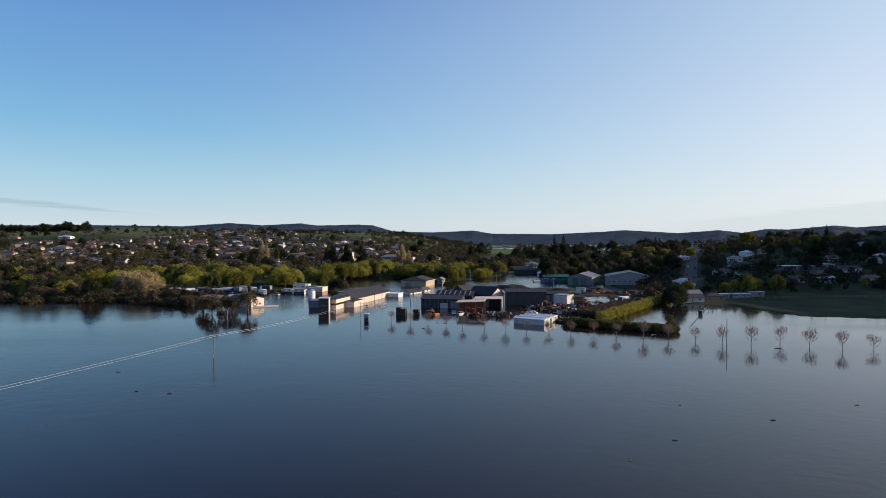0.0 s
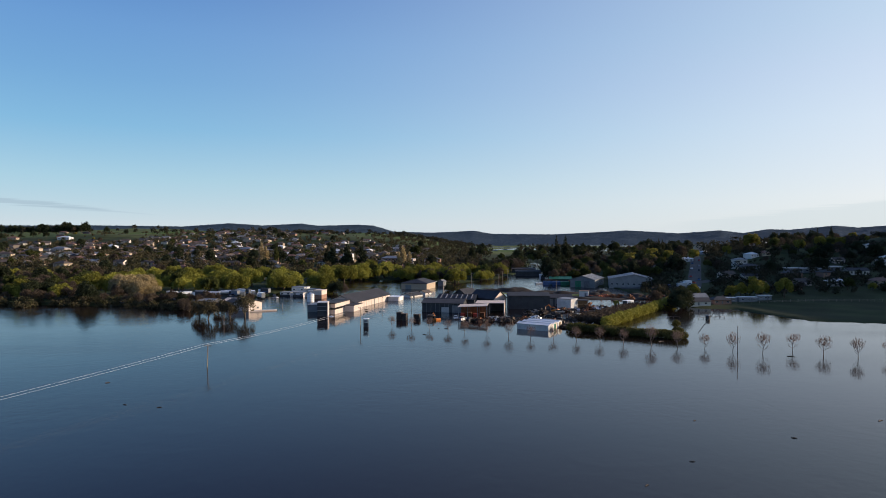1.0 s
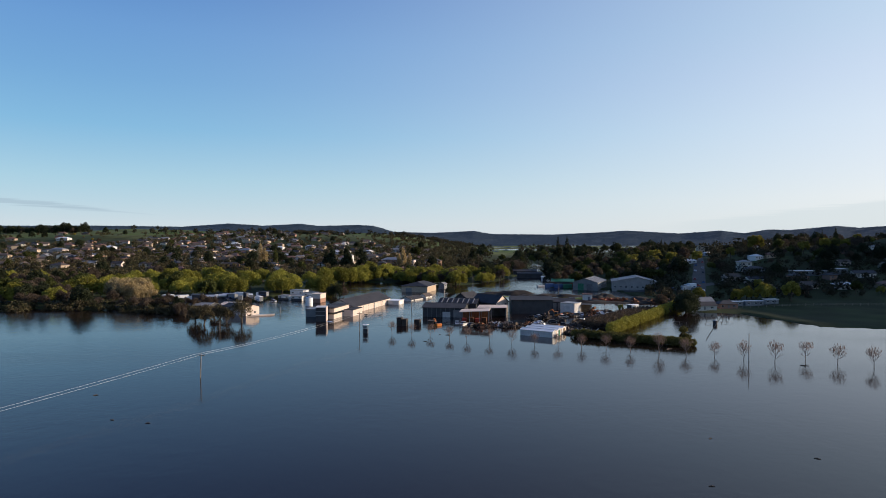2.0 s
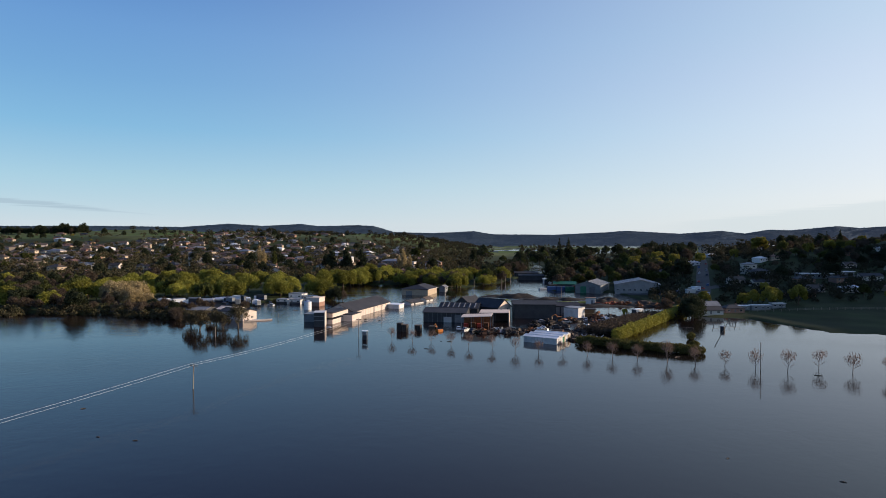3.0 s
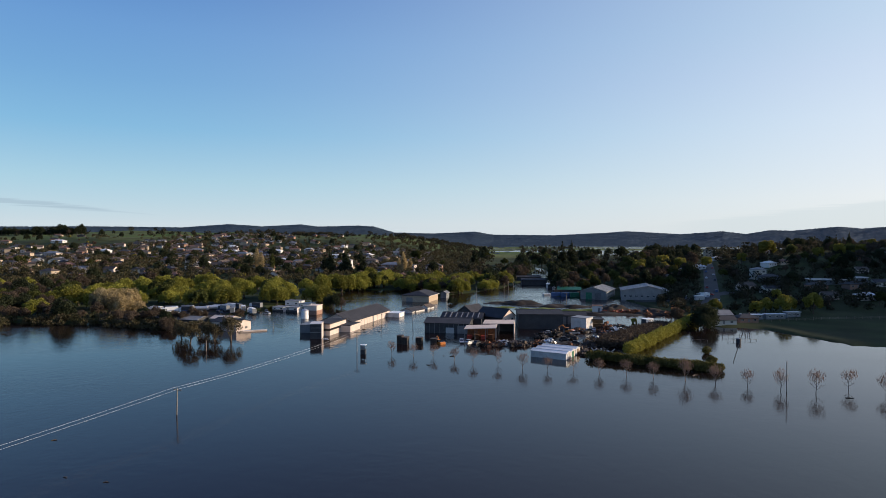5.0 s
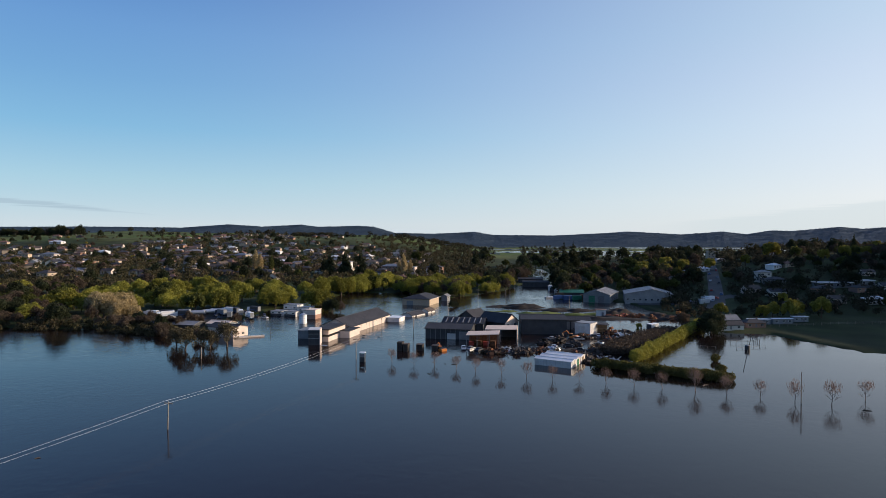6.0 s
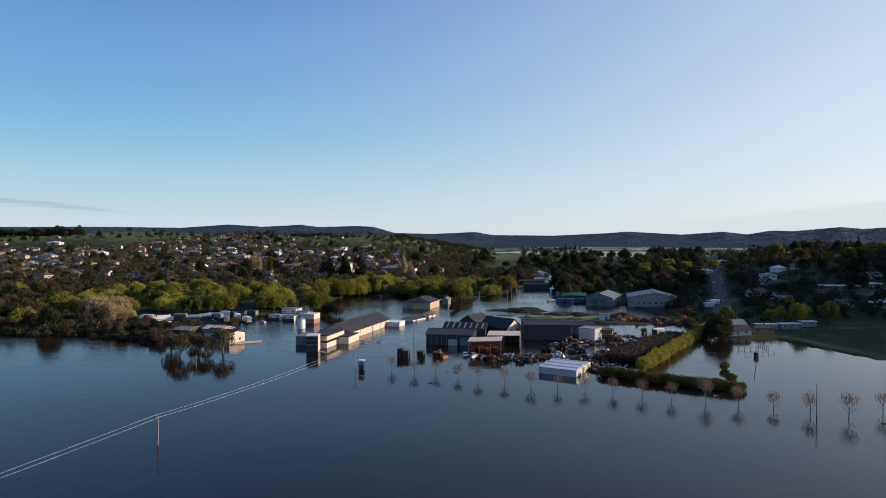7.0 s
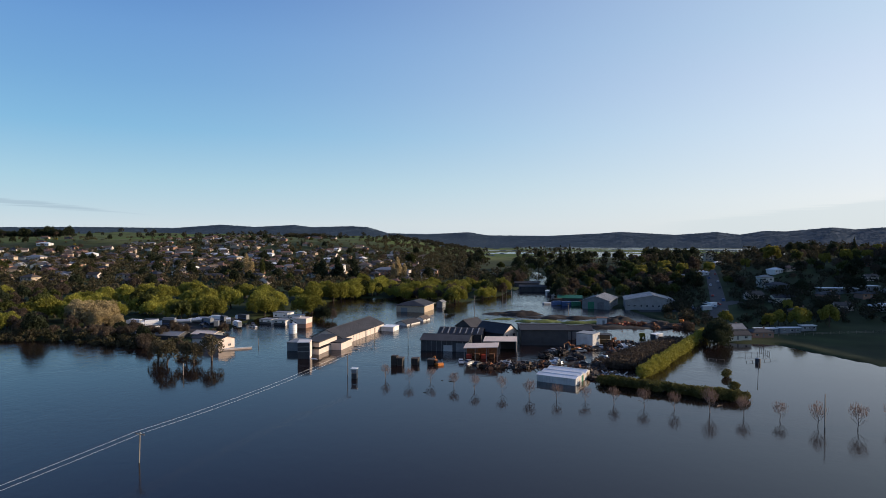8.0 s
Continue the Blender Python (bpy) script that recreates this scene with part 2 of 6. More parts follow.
def water_material():
    m = bpy.data.materials.new("flood_water")
    m.use_nodes = True
    n, l = m.node_tree.nodes, m.node_tree.links
    b = n["Principled BSDF"]
    co = n.new("ShaderNodeTexCoord")
    big = n.new("ShaderNodeTexNoise")
    big.inputs["Scale"].default_value, big.inputs["Detail"].default_value = 0.012, 4
    drawn = n.new("ShaderNodeMapping")
    drawn.inputs["Scale"].default_value = (0.45, 1.7, 1)
    drawn.inputs["Rotation"].default_value = (0, 0, radians(14))
    l.new(co.outputs["Object"], drawn.inputs["Vector"])
    l.new(drawn.outputs[0], big.inputs["Vector"])
    mix = n.new("ShaderNodeMix")
    mix.data_type = "RGBA"
    mix.inputs[6].default_value, mix.inputs[7].default_value = (0.0095, 0.0060, 0.0056, 1), (0.013, 0.0082, 0.0075, 1)
    l.new(big.outputs["Fac"], mix.inputs[0])
    l.new(mix.outputs[2], b.inputs["Base Color"])
    rr = n.new("ShaderNodeMapRange")
    rr.inputs[1].default_value, rr.inputs[2].default_value = 0.4, 0.65
    rr.inputs[3].default_value, rr.inputs[4].default_value = 0.06, 0.15
    l.new(big.outputs["Fac"], rr.inputs[0])
    l.new(rr.outputs[0], b.inputs["Roughness"])
    b.inputs["IOR"].default_value = 1.31
    b.inputs["Specular IOR Level"].default_value = 0.42
    w1 = n.new("ShaderNodeTexNoise")
    w1.inputs["Scale"].default_value, w1.inputs["Detail"].default_value = 0.7, 5
    l.new(co.outputs["Object"], w1.inputs["Vector"])
    st = n.new("ShaderNodeMapRange")
    st.inputs[1].default_value, st.inputs[2].default_value = 0.42, 0.62
    st.inputs[3].default_value, st.inputs[4].default_value = 0.4, 0.85
    l.new(big.outputs["Fac"], st.inputs[0])
    bp = n.new("ShaderNodeBump")
    bp.inputs["Distance"].default_value = 0.2
    sx = n.new("ShaderNodeSeparateXYZ")
    l.new(co.outputs["Object"], sx.inputs[0])
    flow = []
    for k, a0, a1, b0, b1 in ((1, 215, 330, 0.14, 1.0), (0, 80, 112, 1.0, 0.14), (1, 325, 370, 0.0, 1.0)):
        fr = n.new("ShaderNodeMapRange")
        fr.interpolation_type = "SMOOTHSTEP"
        fr.inputs[1].default_value, fr.inputs[2].default_value, fr.inputs[3].default_value, fr.inputs[4].default_value = a0, a1, b0, b1
        l.new(sx.outputs[k], fr.inputs[0])
        flow.append(fr.outputs[0])
    wide = n.new("ShaderNodeMath")
    wide.operation = "MAXIMUM"
    l.new(flow[1], wide.inputs[0])
    l.new(flow[2], wide.inputs[1])
    both = n.new("ShaderNodeMath")
    both.operation = "MULTIPLY"
    l.new(flow[0], both.inputs[0])
    l.new(wide.outputs[0], both.inputs[1])
    run = n.new("ShaderNodeMath")
    run.operation = "MULTIPLY"
    l.new(both.outputs[0], run.inputs[0])
    l.new(st.outputs[0], run.inputs[1])
    l.new(run.outputs[0], bp.inputs["Strength"])
    w2 = n.new("ShaderNodeTexNoise")
    w2.inputs["Scale"].default_value, w2.inputs["Detail"].default_value, w2.inputs["Distortion"].default_value = 0.13, 2, 1.5
    l.new(co.outputs["Object"], w2.inputs["Vector"])
    swell = n.new("ShaderNodeMath")
    swell.operation = "MULTIPLY_ADD"
    swell.inputs[1].default_value = 1.5
    l.new(w2.outputs["Fac"], swell.inputs[0])
    l.new(w1.outputs["Fac"], swell.inputs[2])
    l.new(swell.outputs[0], bp.inputs["Height"])
    l.new(bp.outputs[0], b.inputs["Normal"])
    return m


def ground_material():
    """Grass, darker scrub and bright paddocks in patches, by place in the world."""
    m = bpy.data.materials.new("ground")
    m.use_nodes = True
    n, l = m.node_tree.nodes, m.node_tree.links
    b = n["Principled BSDF"]
    b.inputs["Roughness"].default_value, b.inputs["Specular IOR Level"].default_value = 0.95, 0.1
    co = n.new("ShaderNodeTexCoord")
    flat = n.new("ShaderNodeMapping")
    flat.inputs["Scale"].default_value = (1, 0.6, 0)
    l.new(co.outputs["Object"], flat.inputs["Vector"])
    vo = n.new("ShaderNodeTexVoronoi")
    vo.inputs["Scale"].default_value = 0.0042
    l.new(flat.outputs[0], vo.inputs["Vector"])
    cr = n.new("ShaderNodeValToRGB")
    e = cr.color_ramp.elements
    e[0].color, e[1].color = (0.060, 0.062, 0.026, 1), (0.085, 0.14, 0.026, 1)
    e.new(0.35).color = (0.070, 0.108, 0.024, 1)
    e.new(0.7).color = (0.090, 0.100, 0.034, 1)
    sp = n.new("ShaderNodeSeparateColor")
    l.new(vo.outputs["Color"], sp.inputs[0])
    l.new(sp.outputs[0], cr.inputs[0])
    nz = n.new("ShaderNodeTexNoise")
    nz.inputs["Scale"].default_value, nz.inputs["Detail"].default_value = 0.05, 8
    l.new(co.outputs["Object"], nz.inputs["Vector"])
    mr = n.new("ShaderNodeMapRange")
    mr.inputs[1].default_value, mr.inputs[2].default_value = 0.3, 0.7
    mr.inputs[3].default_value, mr.inputs[4].default_value = 0.55, 1.25
    l.new(nz.outputs["Fac"], mr.inputs[0])
    # open paddocks begin behind the town; nearer in, rough grass and mud
    sx = n.new("ShaderNodeSeparateXYZ")
    l.new(co.outputs["Object"], sx.inputs[0])
    far = n.new("ShaderNodeMapRange")
    far.inputs[1].default_value, far.inputs[2].default_value = 1120, 1260
    l.new(sx.outputs[1], far.inputs[0])
    mud = n.new("ShaderNodeTexNoise")
    mud.inputs["Scale"].default_value, mud.inputs["Detail"].default_value = 0.02, 5
    l.new(co.outputs["Object"], mud.inputs["Vector"])
    near = n.new("ShaderNodeMix")
    near.data_type = "RGBA"
    near.inputs[6].default_value, near.inputs[7].default_value = (0.028, 0.027, 0.016, 1), (0.034, 0.054, 0.013, 1)
    l.new(mud.outputs["Fac"], near.inputs[0])
    both = n.new("ShaderNodeMix")
    both.data_type = "RGBA"
    l.new(far.outputs[0], both.inputs[0])
    l.new(near.outputs[2], both.inputs[6])
    l.new(cr.outputs[0], both.inputs[7])
    # the far hills are forest floor, with blue distance haze put into its colour
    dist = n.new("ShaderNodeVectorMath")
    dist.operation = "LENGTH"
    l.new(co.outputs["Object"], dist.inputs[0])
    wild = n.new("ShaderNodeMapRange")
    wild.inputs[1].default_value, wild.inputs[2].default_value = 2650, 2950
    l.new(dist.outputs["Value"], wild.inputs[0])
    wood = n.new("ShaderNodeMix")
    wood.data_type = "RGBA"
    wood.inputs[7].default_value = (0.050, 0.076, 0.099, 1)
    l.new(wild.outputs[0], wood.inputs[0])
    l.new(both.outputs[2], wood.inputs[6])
    hs = n.new("ShaderNodeHueSaturation")
    l.new(wood.outputs[2], hs.inputs["Color"])
    l.new(mr.outputs[0], hs.inputs["Value"])
    l.new(hs.outputs[0], b.inputs["Base Color"])
    bp = n.new("ShaderNodeBump")
    bp.inputs["Strength"].default_value, bp.inputs["Distance"].default_value = 0.5, 0.5
    l.new(nz.outputs["Fac"], bp.inputs["Height"])
    l.new(bp.outputs[0], b.inputs["Normal"])
    return m


# ---- the lie of the land ----
def smooth(a, b, v):
    t = np.clip((np.asarray(v, float) - a) / (b - a), 0, 1)
    return t * t * (3 - 2 * t)


def wavy(x, y, s):
    """A cheap smooth noise between about -1 and 1, with waves s metres long."""
    k = 2 * math.pi / s
    return (np.sin(k * (x + 0.31 * y) + 1.3) + np.sin(k * (0.83 * y - 0.47 * x) * 1.31 + 0.4) + np.sin(k * (0.71 * x + 0.9 * y) * 2.17 + 2.1) * 0.6
            + np.sin(k * (1.1 * x - 0.6 * y) * 3.7) * 0.35) / 2.6


SHORE_LEFT = ([-6000, -400, -190, -140, -116, -110, -103, -72, -34, 0, 14, 46, 68, 83, 100, 112, 130, 6000], [330, 318, 309, 303, 288, 300, 378, 492, 494, 446, 466, 511, 580, 630, 740, 800, 1000, 1300])
SHORE_RIGHT = ([-6000, 30, 46, 60, 66, 100, 116, 119, 122, 140, 146, 151, 220, 600, 6000], [1500, 1500, 660, 560, 440, 432, 415, 310, 296, 291, 266, 250, 226, 150, 100])
# skyline: bearing in degrees, height of the far ridge in metres
SKYLINE = ([-180, -60, -40, -33.5, -29.5, -23, -19.3, -16.4, -13.0, -11.6, -8.0, -6.6, -4.6, -1.0, 2.9, 4.6, 10.2, 14.9, 16.6, 21.1, 24.4, 26.2, 28.0, 29.6, 32.7, 34.2, 37.6, 60, 180],
           [90, 95, 108, 113, 116, 114, 137, 123, 138, 124, 130, 125, 80, 76, 90, 68, 64, 81, 91, 70, 88, 70, 94, 90, 113, 101, 118, 110, 90])


def in_river(x, y):
    """1 in the river's bed up the valley and in the bend behind the willows, 0 on land."""
    lo = np.interp(y, [440, 462, 511, 580, 626, 740, 800, 870], [0, 12, 46, 68, 83, 102, 114, 126])
    hi = np.interp(y, [440, 462, 511, 580, 626, 740, 800, 870], [72, 76, 85, 98, 106, 120, 126, 127])
    bed = smooth(-3, 3, x - lo) * smooth(-3, 3, hi - x) * smooth(438, 446, y) * (1 - smooth(850, 870, y))
    bend = 1 - smooth(0.75, 1.1, np.hypot((x - 70) / 24, (y - 818) / 42))
    return np.maximum(bed, bend)


def ground_height(x, y):
    x, y = np.asarray(x, float), np.asarray(y, float)
    r, az = np.hypot(x, y), np.degrees(np.arctan2(x, y))
    edge = wavy(x, y, 41) * 3
    left = y - np.interp(x, *SHORE_LEFT) + edge
    right = y - np.interp(x, *SHORE_RIGHT) + edge + smooth(138, 150, x) * wavy(x * 0.4, y, 15) * 3
    on_l, on_r = smooth(-6, 14, left), smooth(-6, 16, right)
    h = -1.6 + 2.2 * np.maximum(on_l, on_r) + 0.35 * wavy(x, y, 57)
    # the town's hill
    ml = 1 - smooth(-230, 160, x)
    h = h + ml * (11 * smooth(530, 740, y) + 31 * smooth(830, 1330, y) + 14 * smooth(1300, 1750, y) * smooth(-300, -800, x)) + ml * smooth(700, 1200, y) * wavy(x, y, 330) * 4
    h = h + 5 * smooth(1420, 2150, y) * smooth(-750, -420, x) * (1 - smooth(-40, 160, x))
    # the hill with houses on the other bank
    mr = 1 - smooth(850, 1350, y)
    # the 100 m rise far right is out of view, added to shade this bank
    h = h + mr * on_r * (12 * smooth(120, 260, x) * smooth(285, 470, y) + 4 * smooth(140, 330, x) * smooth(430, 720, y) + 12 * smooth(0.42, 0.56, x / np.maximum(y - 20, 1)) * smooth(430, 560, y) + 100 * smooth(345, 565, x) * smooth(40, 170, y) * (1 - smooth(490, 650, y)))
    # flood plain far up the valley, then the wooded hills
    h = h + smooth(1100, 1500, y) * (1 - ml) * (0.9 * smooth(500, 100, x) - 0.6 + 1.7 * wavy(x * 0.3, y, 420))
    w = in_river(x, y)
    h = h * (1 - w) - 1.5 * w
    ridge = np.interp(az, *SKYLINE) - 9 + wavy(az * 10, r, 21) * 2.5
    h = np.where(r > 2700, h + (ridge - h) * smooth(2750, 4350, r) ** 1.3 + smooth(2800, 3600, r) * (1 - smooth(3900, 4300, r)) * wavy(x, y, 900) * 9, h)
    return h - smooth(4420, 4750, r) * 60


def gz(x, y):
    return float(ground_height(x, y))


# ---- mesh helpers ----
def part(name, bm, mat, parent=None, label="", smooth_faces=False):
    me = bpy.data.meshes.new(name)
    bm.to_mesh(me)
    bm.free()
    me.materials.append(mat)
    if smooth_faces:
        me.polygons.foreach_set("use_smooth", [True] * len(me.polygons))
    ob = new(name, me)
    ob.parent = parent
    if label:
        tagged(ob, label)
    return ob


def raw(name, verts, faces, mat, parent=None, smooth_faces=False):
    me = bpy.data.meshes.new(name)
    me.from_pydata(verts, [], faces)
    me.materials.append(mat)
    if smooth_faces:
        me.polygons.foreach_set("use_smooth", [True] * len(me.polygons))
    me.update()
    ob = new(name, me)
    ob.parent = parent
    return ob


def box(bm, x0, x1, y0, y1, z0, z1, m=None):
    vs = [bm.verts.new((x, y, z)) for z in (z0, z1) for x, y in ((x0, y0), (x1, y0), (x1, y1), (x0, y1))]
    if m is not None:
        for v in vs:
            v.co = m @ v.co
    for f in ((3, 2, 1, 0), (4, 5, 6, 7), (0, 1, 5, 4), (1, 2, 6, 5), (2, 3, 7, 6), (3, 0, 4, 7)):
        bm.faces.new([vs[i] for i in f])


def one_box(name, dims, mat, parent, label=""):
    bm = bmesh.new()
    box(bm, *dims)
    return part(name, bm, mat, parent, label)


def tube(bm, a, b, ra, rb, sides=6, caps=True):
    a, b = Vector(a), Vector(b)
    q = (b - a).to_track_quat("Z", "Y")
    rings = []
    for c, r in ((a, ra), (b, rb)):
        rings.append([bm.verts.new(c + q @ Vector((r * math.cos(2 * math.pi * i / sides), r * math.sin(2 * math.pi * i / sides), 0))) for i in range(sides)])
    for i in range(sides):
        j = (i + 1) % sides
        bm.faces.new((rings[0][i], rings[0][j], rings[1][j], rings[1][i]))
    if caps:
        bm.faces.new(rings[1])
        bm.faces.new(rings[0][::-1])


def empty(name, x=0, y=0, z=0, rz=0):
    e = new(name)
    e.matrix_basis = pose(x, y, z, 0, 0, rz)
    return e


def prism(bm, outline, y0, y1):
    """A closed outline in x and z, drawn out along y."""
    a = [bm.verts.new((x, y0, z)) for x, z in outline]
    b = [bm.verts.new((x, y1, z)) for x, z in outline]
    bm.faces.new(a)
    bm.faces.new(b[::-1])
    k = len(outline)
    for i in range(k):
        j = (i + 1) % k
        bm.faces.new((a[j], a[i], b[i], b[j]))


# ---- ground and water ----
def build_ground():
    inner = np.linspace(-46, 46, 440)
    outer = np.linspace(46, 314, 60)[1:-1]
    az = np.radians(np.concatenate([inner, outer]))
    rad = np.concatenate([[4, 60], np.geomspace(120, 4900, 270)])
    A, R = np.meshgrid(az, rad)
    X, Y = R * np.sin(A), R * np.cos(A)
    Z = ground_height(X, Y)
    nr, na = R.shape
    verts = np.stack([X, Y, Z], -1).reshape(-1, 3)
    i, j = np.meshgrid(np.arange(nr - 1), np.arange(na), indexing="ij")
    k = (j + 1) % na
    faces = np.stack([i * na + j, (i + 1) * na + j, (i + 1) * na + k, i * na + k], -1).reshape(-1, 4)[:, ::-1]
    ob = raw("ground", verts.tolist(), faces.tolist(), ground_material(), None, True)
    tagged(ob, "grassy valley floor, paddocks and wooded hills round the flood", "ground", kind="structure")


build_ground()
bm = bmesh.new()
bmesh.ops.create_circle(bm, cap_ends=True, segments=96, radius=4700)
tagged(part("water", bm, water_material()), "calm brown flood water mirroring the evening sky", "water", kind="structure")


# ---- trees ----
def leaf_cloud(rng, centers, radii, count, size, flat=0.0, shell=0.55, droop=0.0):
    """Small bent leaf clumps scattered in lobes (ellipsoids); returns vertices and faces."""
    centers, radii = np.array(centers, float), np.array(radii, float)
    vol = radii.prod(1) ** 0.67
    pick = rng.choice(len(centers), count, p=vol / vol.sum())
    d = rng.normal(size=(count, 3))
    d /= np.linalg.norm(d, axis=1)[:, None]
    rr = shell + (1 - shell) * rng.random(count) ** 0.5
    rr = np.where(rng.random(count) < 0.12, rr * 1.13, rr)
    p = centers[pick] + d * radii[pick] * rr[:, None]
    s = size * (0.6 + 0.8 * rng.random(count))
    u = rng.normal(size=(count, 3)) + d * 0.2
    u[:, 2] -= droop
    u /= np.linalg.norm(u, axis=1)[:, None]
    v = np.cross(u, d * (1 - flat) + rng.normal(size=(count, 3)) * 0.7)
    v /= np.linalg.norm(v, axis=1)[:, None] + 1e-6
    nrm = np.cross(u, v)
    a, c = u * s[:, None] * 1.15, v * s[:, None]
    tri = np.stack([p - a - c * 0.5, p + a - c * 0.5 + nrm * s[:, None] * 0.2, p + c * 0.9], 1)
    return tri.reshape(-1, 3), np.arange(count * 3).reshape(-1, 3)


def trunk_mesh(rng, height, radius, limbs, reach, start=0.3, sides=6, twigs=0):
    bm = bmesh.new()
    bend = [Vector((0, 0, -1.5))]
    for i in range(1, 5):
        bend.append(Vector((rng.normal() * radius * 0.8, rng.normal() * radius * 0.8, height * i / 4)))
    for i in range(4):
        tube(bm, bend[i], bend[i + 1], radius * (1 - 0.2 * i), radius * (0.8 - 0.2 * i) + 0.02, sides, False)
    for i in range(limbs):
        f = start + (0.95 - start) * (i + 0.5) / limbs
        a = bend[min(3, int(f * 4))].lerp(bend[min(4, int(f * 4) + 1)], f * 4 - int(f * 4))
        an = i * 2.4 + rng.normal() * 0.3
        tip = a + Vector((math.cos(an) * reach, math.sin(an) * reach, reach * (0.5 + 0.6 * rng.random()))) * (1.1 - 0.5 * f)
        mid = a.lerp(tip, 0.5) + Vector((0, 0, -reach * 0.08))
        tube(bm, a, mid, radius * 0.4, radius * 0.25, 4, False)
        tube(bm, mid, tip, radius * 0.25, radius * 0.08, 4, False)
        for k in range(twigs):
            b = a.lerp(tip, 0.35 + 0.65 * rng.random())
            e = b + Vector((rng.normal() * 0.3, rng.normal() * 0.3, 0.25 + 0.5 * rng.random())).normalized() * reach * (0.45 + 0.4 * rng.random())
            e.x += math.cos(an) * reach * 0.25
            e.y += math.sin(an) * reach * 0.25
            tube(bm, b, e, radius * 0.14, radius * 0.05, 3, False)
    return bm


def make_tree(seed, name, kind, height, width, leafmat, barkmat, count, size, label):
    """One tree: a trunk with limbs and a crown of leaf clumps. It stands at the origin."""
    rng = np.random.default_rng(seed)
    t = empty(name)
    if kind == "conifer":
        part("trunk", trunk_mesh(rng, height * 0.95, width * 0.05, 6, width * 0.3), barkmat, t)
        cs, rs = [], []
        n = 11
        for i in range(n):
            f = i / (n - 1)
            w = width * 0.5 * (1 - f) ** 0.85 + 0.25
            for k in range(3 if f < 0.7 else 1):
                an = rng.random() * 6.28
                o = w * 0.42 if f < 0.7 else 0
                cs.append((math.cos(an) * o, math.sin(an) * o, height * (0.08 + 0.9 * f)))
                rs.append((w * 0.72, w * 0.72, height * 0.085))
        vs, fs = leaf_cloud(rng, cs, rs, count, size, 0.3, 0.3, 0.3)
    elif kind == "poplar":
        part("trunk", trunk_mesh(rng, height * 0.8, width * 0.07, 6, width * 0.3), barkmat, t)
        cs = [(rng.normal() * width * 0.09, rng.normal() * width * 0.09, height * (0.14 + 0.8 * i / 8)) for i in range(9)]
        rs = [(width * 0.42 * (0.75 + 0.5 * math.sin(math.pi * (0.15 + 0.8 * i / 8))) * (1 if i < 7 else 0.6),) * 2 + (height * 0.11,) for i in range(9)]
        vs, fs = leaf_cloud(rng, cs, rs, count, size, 0.1, 0.4)
    else:
        part("trunk", trunk_mesh(rng, height * 0.6, width * 0.035 + 0.05, 7, width * 0.38), barkmat, t)
        cs, rs = [], []
        k = 12 if kind == "broad" else 18
        for i in range(k):
            an, q = i * 2.4 + rng.normal() * 0.3, math.sqrt((i + 0.5) / k)
            f = 1 - 0.5 * q ** 2
            low = 0.34 if kind == "broad" else 0.2
            cs.append((math.cos(an) * width * 0.38 * q, math.sin(an) * width * 0.38 * q, height * (low + (0.82 - low) * f * (0.85 + 0.3 * rng.random()))))
            r = width * (0.10 + 0.085 * rng.random())
            rs.append((r, r, min(r, height * 0.2) * 0.9))
            if kind == "willow" or i % 2 == 0:
                cs.append((cs[-1][0] * 1.1, cs[-1][1] * 1.1, cs[-1][2] - height * 0.2))
                rs.append((r * 0.95, r * 0.95, height * 0.17))
        vs, fs = leaf_cloud(rng, cs, rs, count, size, 0.1, 0.55, 0.5 if kind == "willow" else 0.0)
    raw("crown", vs.tolist(), fs.tolist(), leafmat, t)
    return tagged(t, label, "tree")


def make_bare_tree(seed, height, width, label):
    rng = np.random.default_rng(seed)
    t = empty("street_tree")
    part("trunk", trunk_mesh(rng, height * 0.62, 0.085, 9, width * 0.36, 0.35, 5, 9), M["pale_bark"], t)
    cs = [(math.cos(i * 2.4) * width * 0.26, math.sin(i * 2.4) * width * 0.26, height * (0.66 + 0.12 * rng.random())) for i in range(7)] + [(0, 0, height * 0.8)]
    vs, fs = leaf_cloud(rng, cs, [(width * 0.26, width * 0.26, height * 0.2)] * 8, 340, 0.085, 0, 0.3)
    # thin the clumps to twigs
    v = vs.reshape(-1, 3, 3)
    c = v.mean(1)
    v = np.stack([c + (v[:, 0] - c) * 0.4 - [0, 0, 0.2], c + (v[:, 1] - c) * 0.4 - [0, 0, 0.2], v[:, 2] + [0, 0, 0.3]], 1)
    raw("crown", v.reshape(-1, 3).tolist(), fs.tolist(), M["buff_pink"], t)
    return tagged(t, label, "tree", "row of young street trees")


M["buff_pink"] = material("bare_twig", (0.22, 0.155, 0.13), (0.14, 0.10, 0.085), 0.5, 0.9, vary=0.15, leaf=True)
used = set()
rnd = random.Random(11)


def plant(proto, x, y, s=1.0, z=None, label=""):
    """Stands a copy of a tree on the ground; the first time the model itself is used."""
    if z is None and y > 470 and in_river(x, y) > 0.3:
        return None
    z = max(gz(x, y), -0.9) if z is None else z
    sz = s * (0.88 + 0.24 * rnd.random())
    m = pose(x, y, z, 0, 0, rnd.random() * 360)
    if proto.name not in used:
        used.add(proto.name)
        proto.matrix_basis = m
        ob = proto
    else:
        ob = copy_thing(proto, m)
    ob.scale = (s, s, sz)
    if label:
        tagged(ob, label)
    return ob


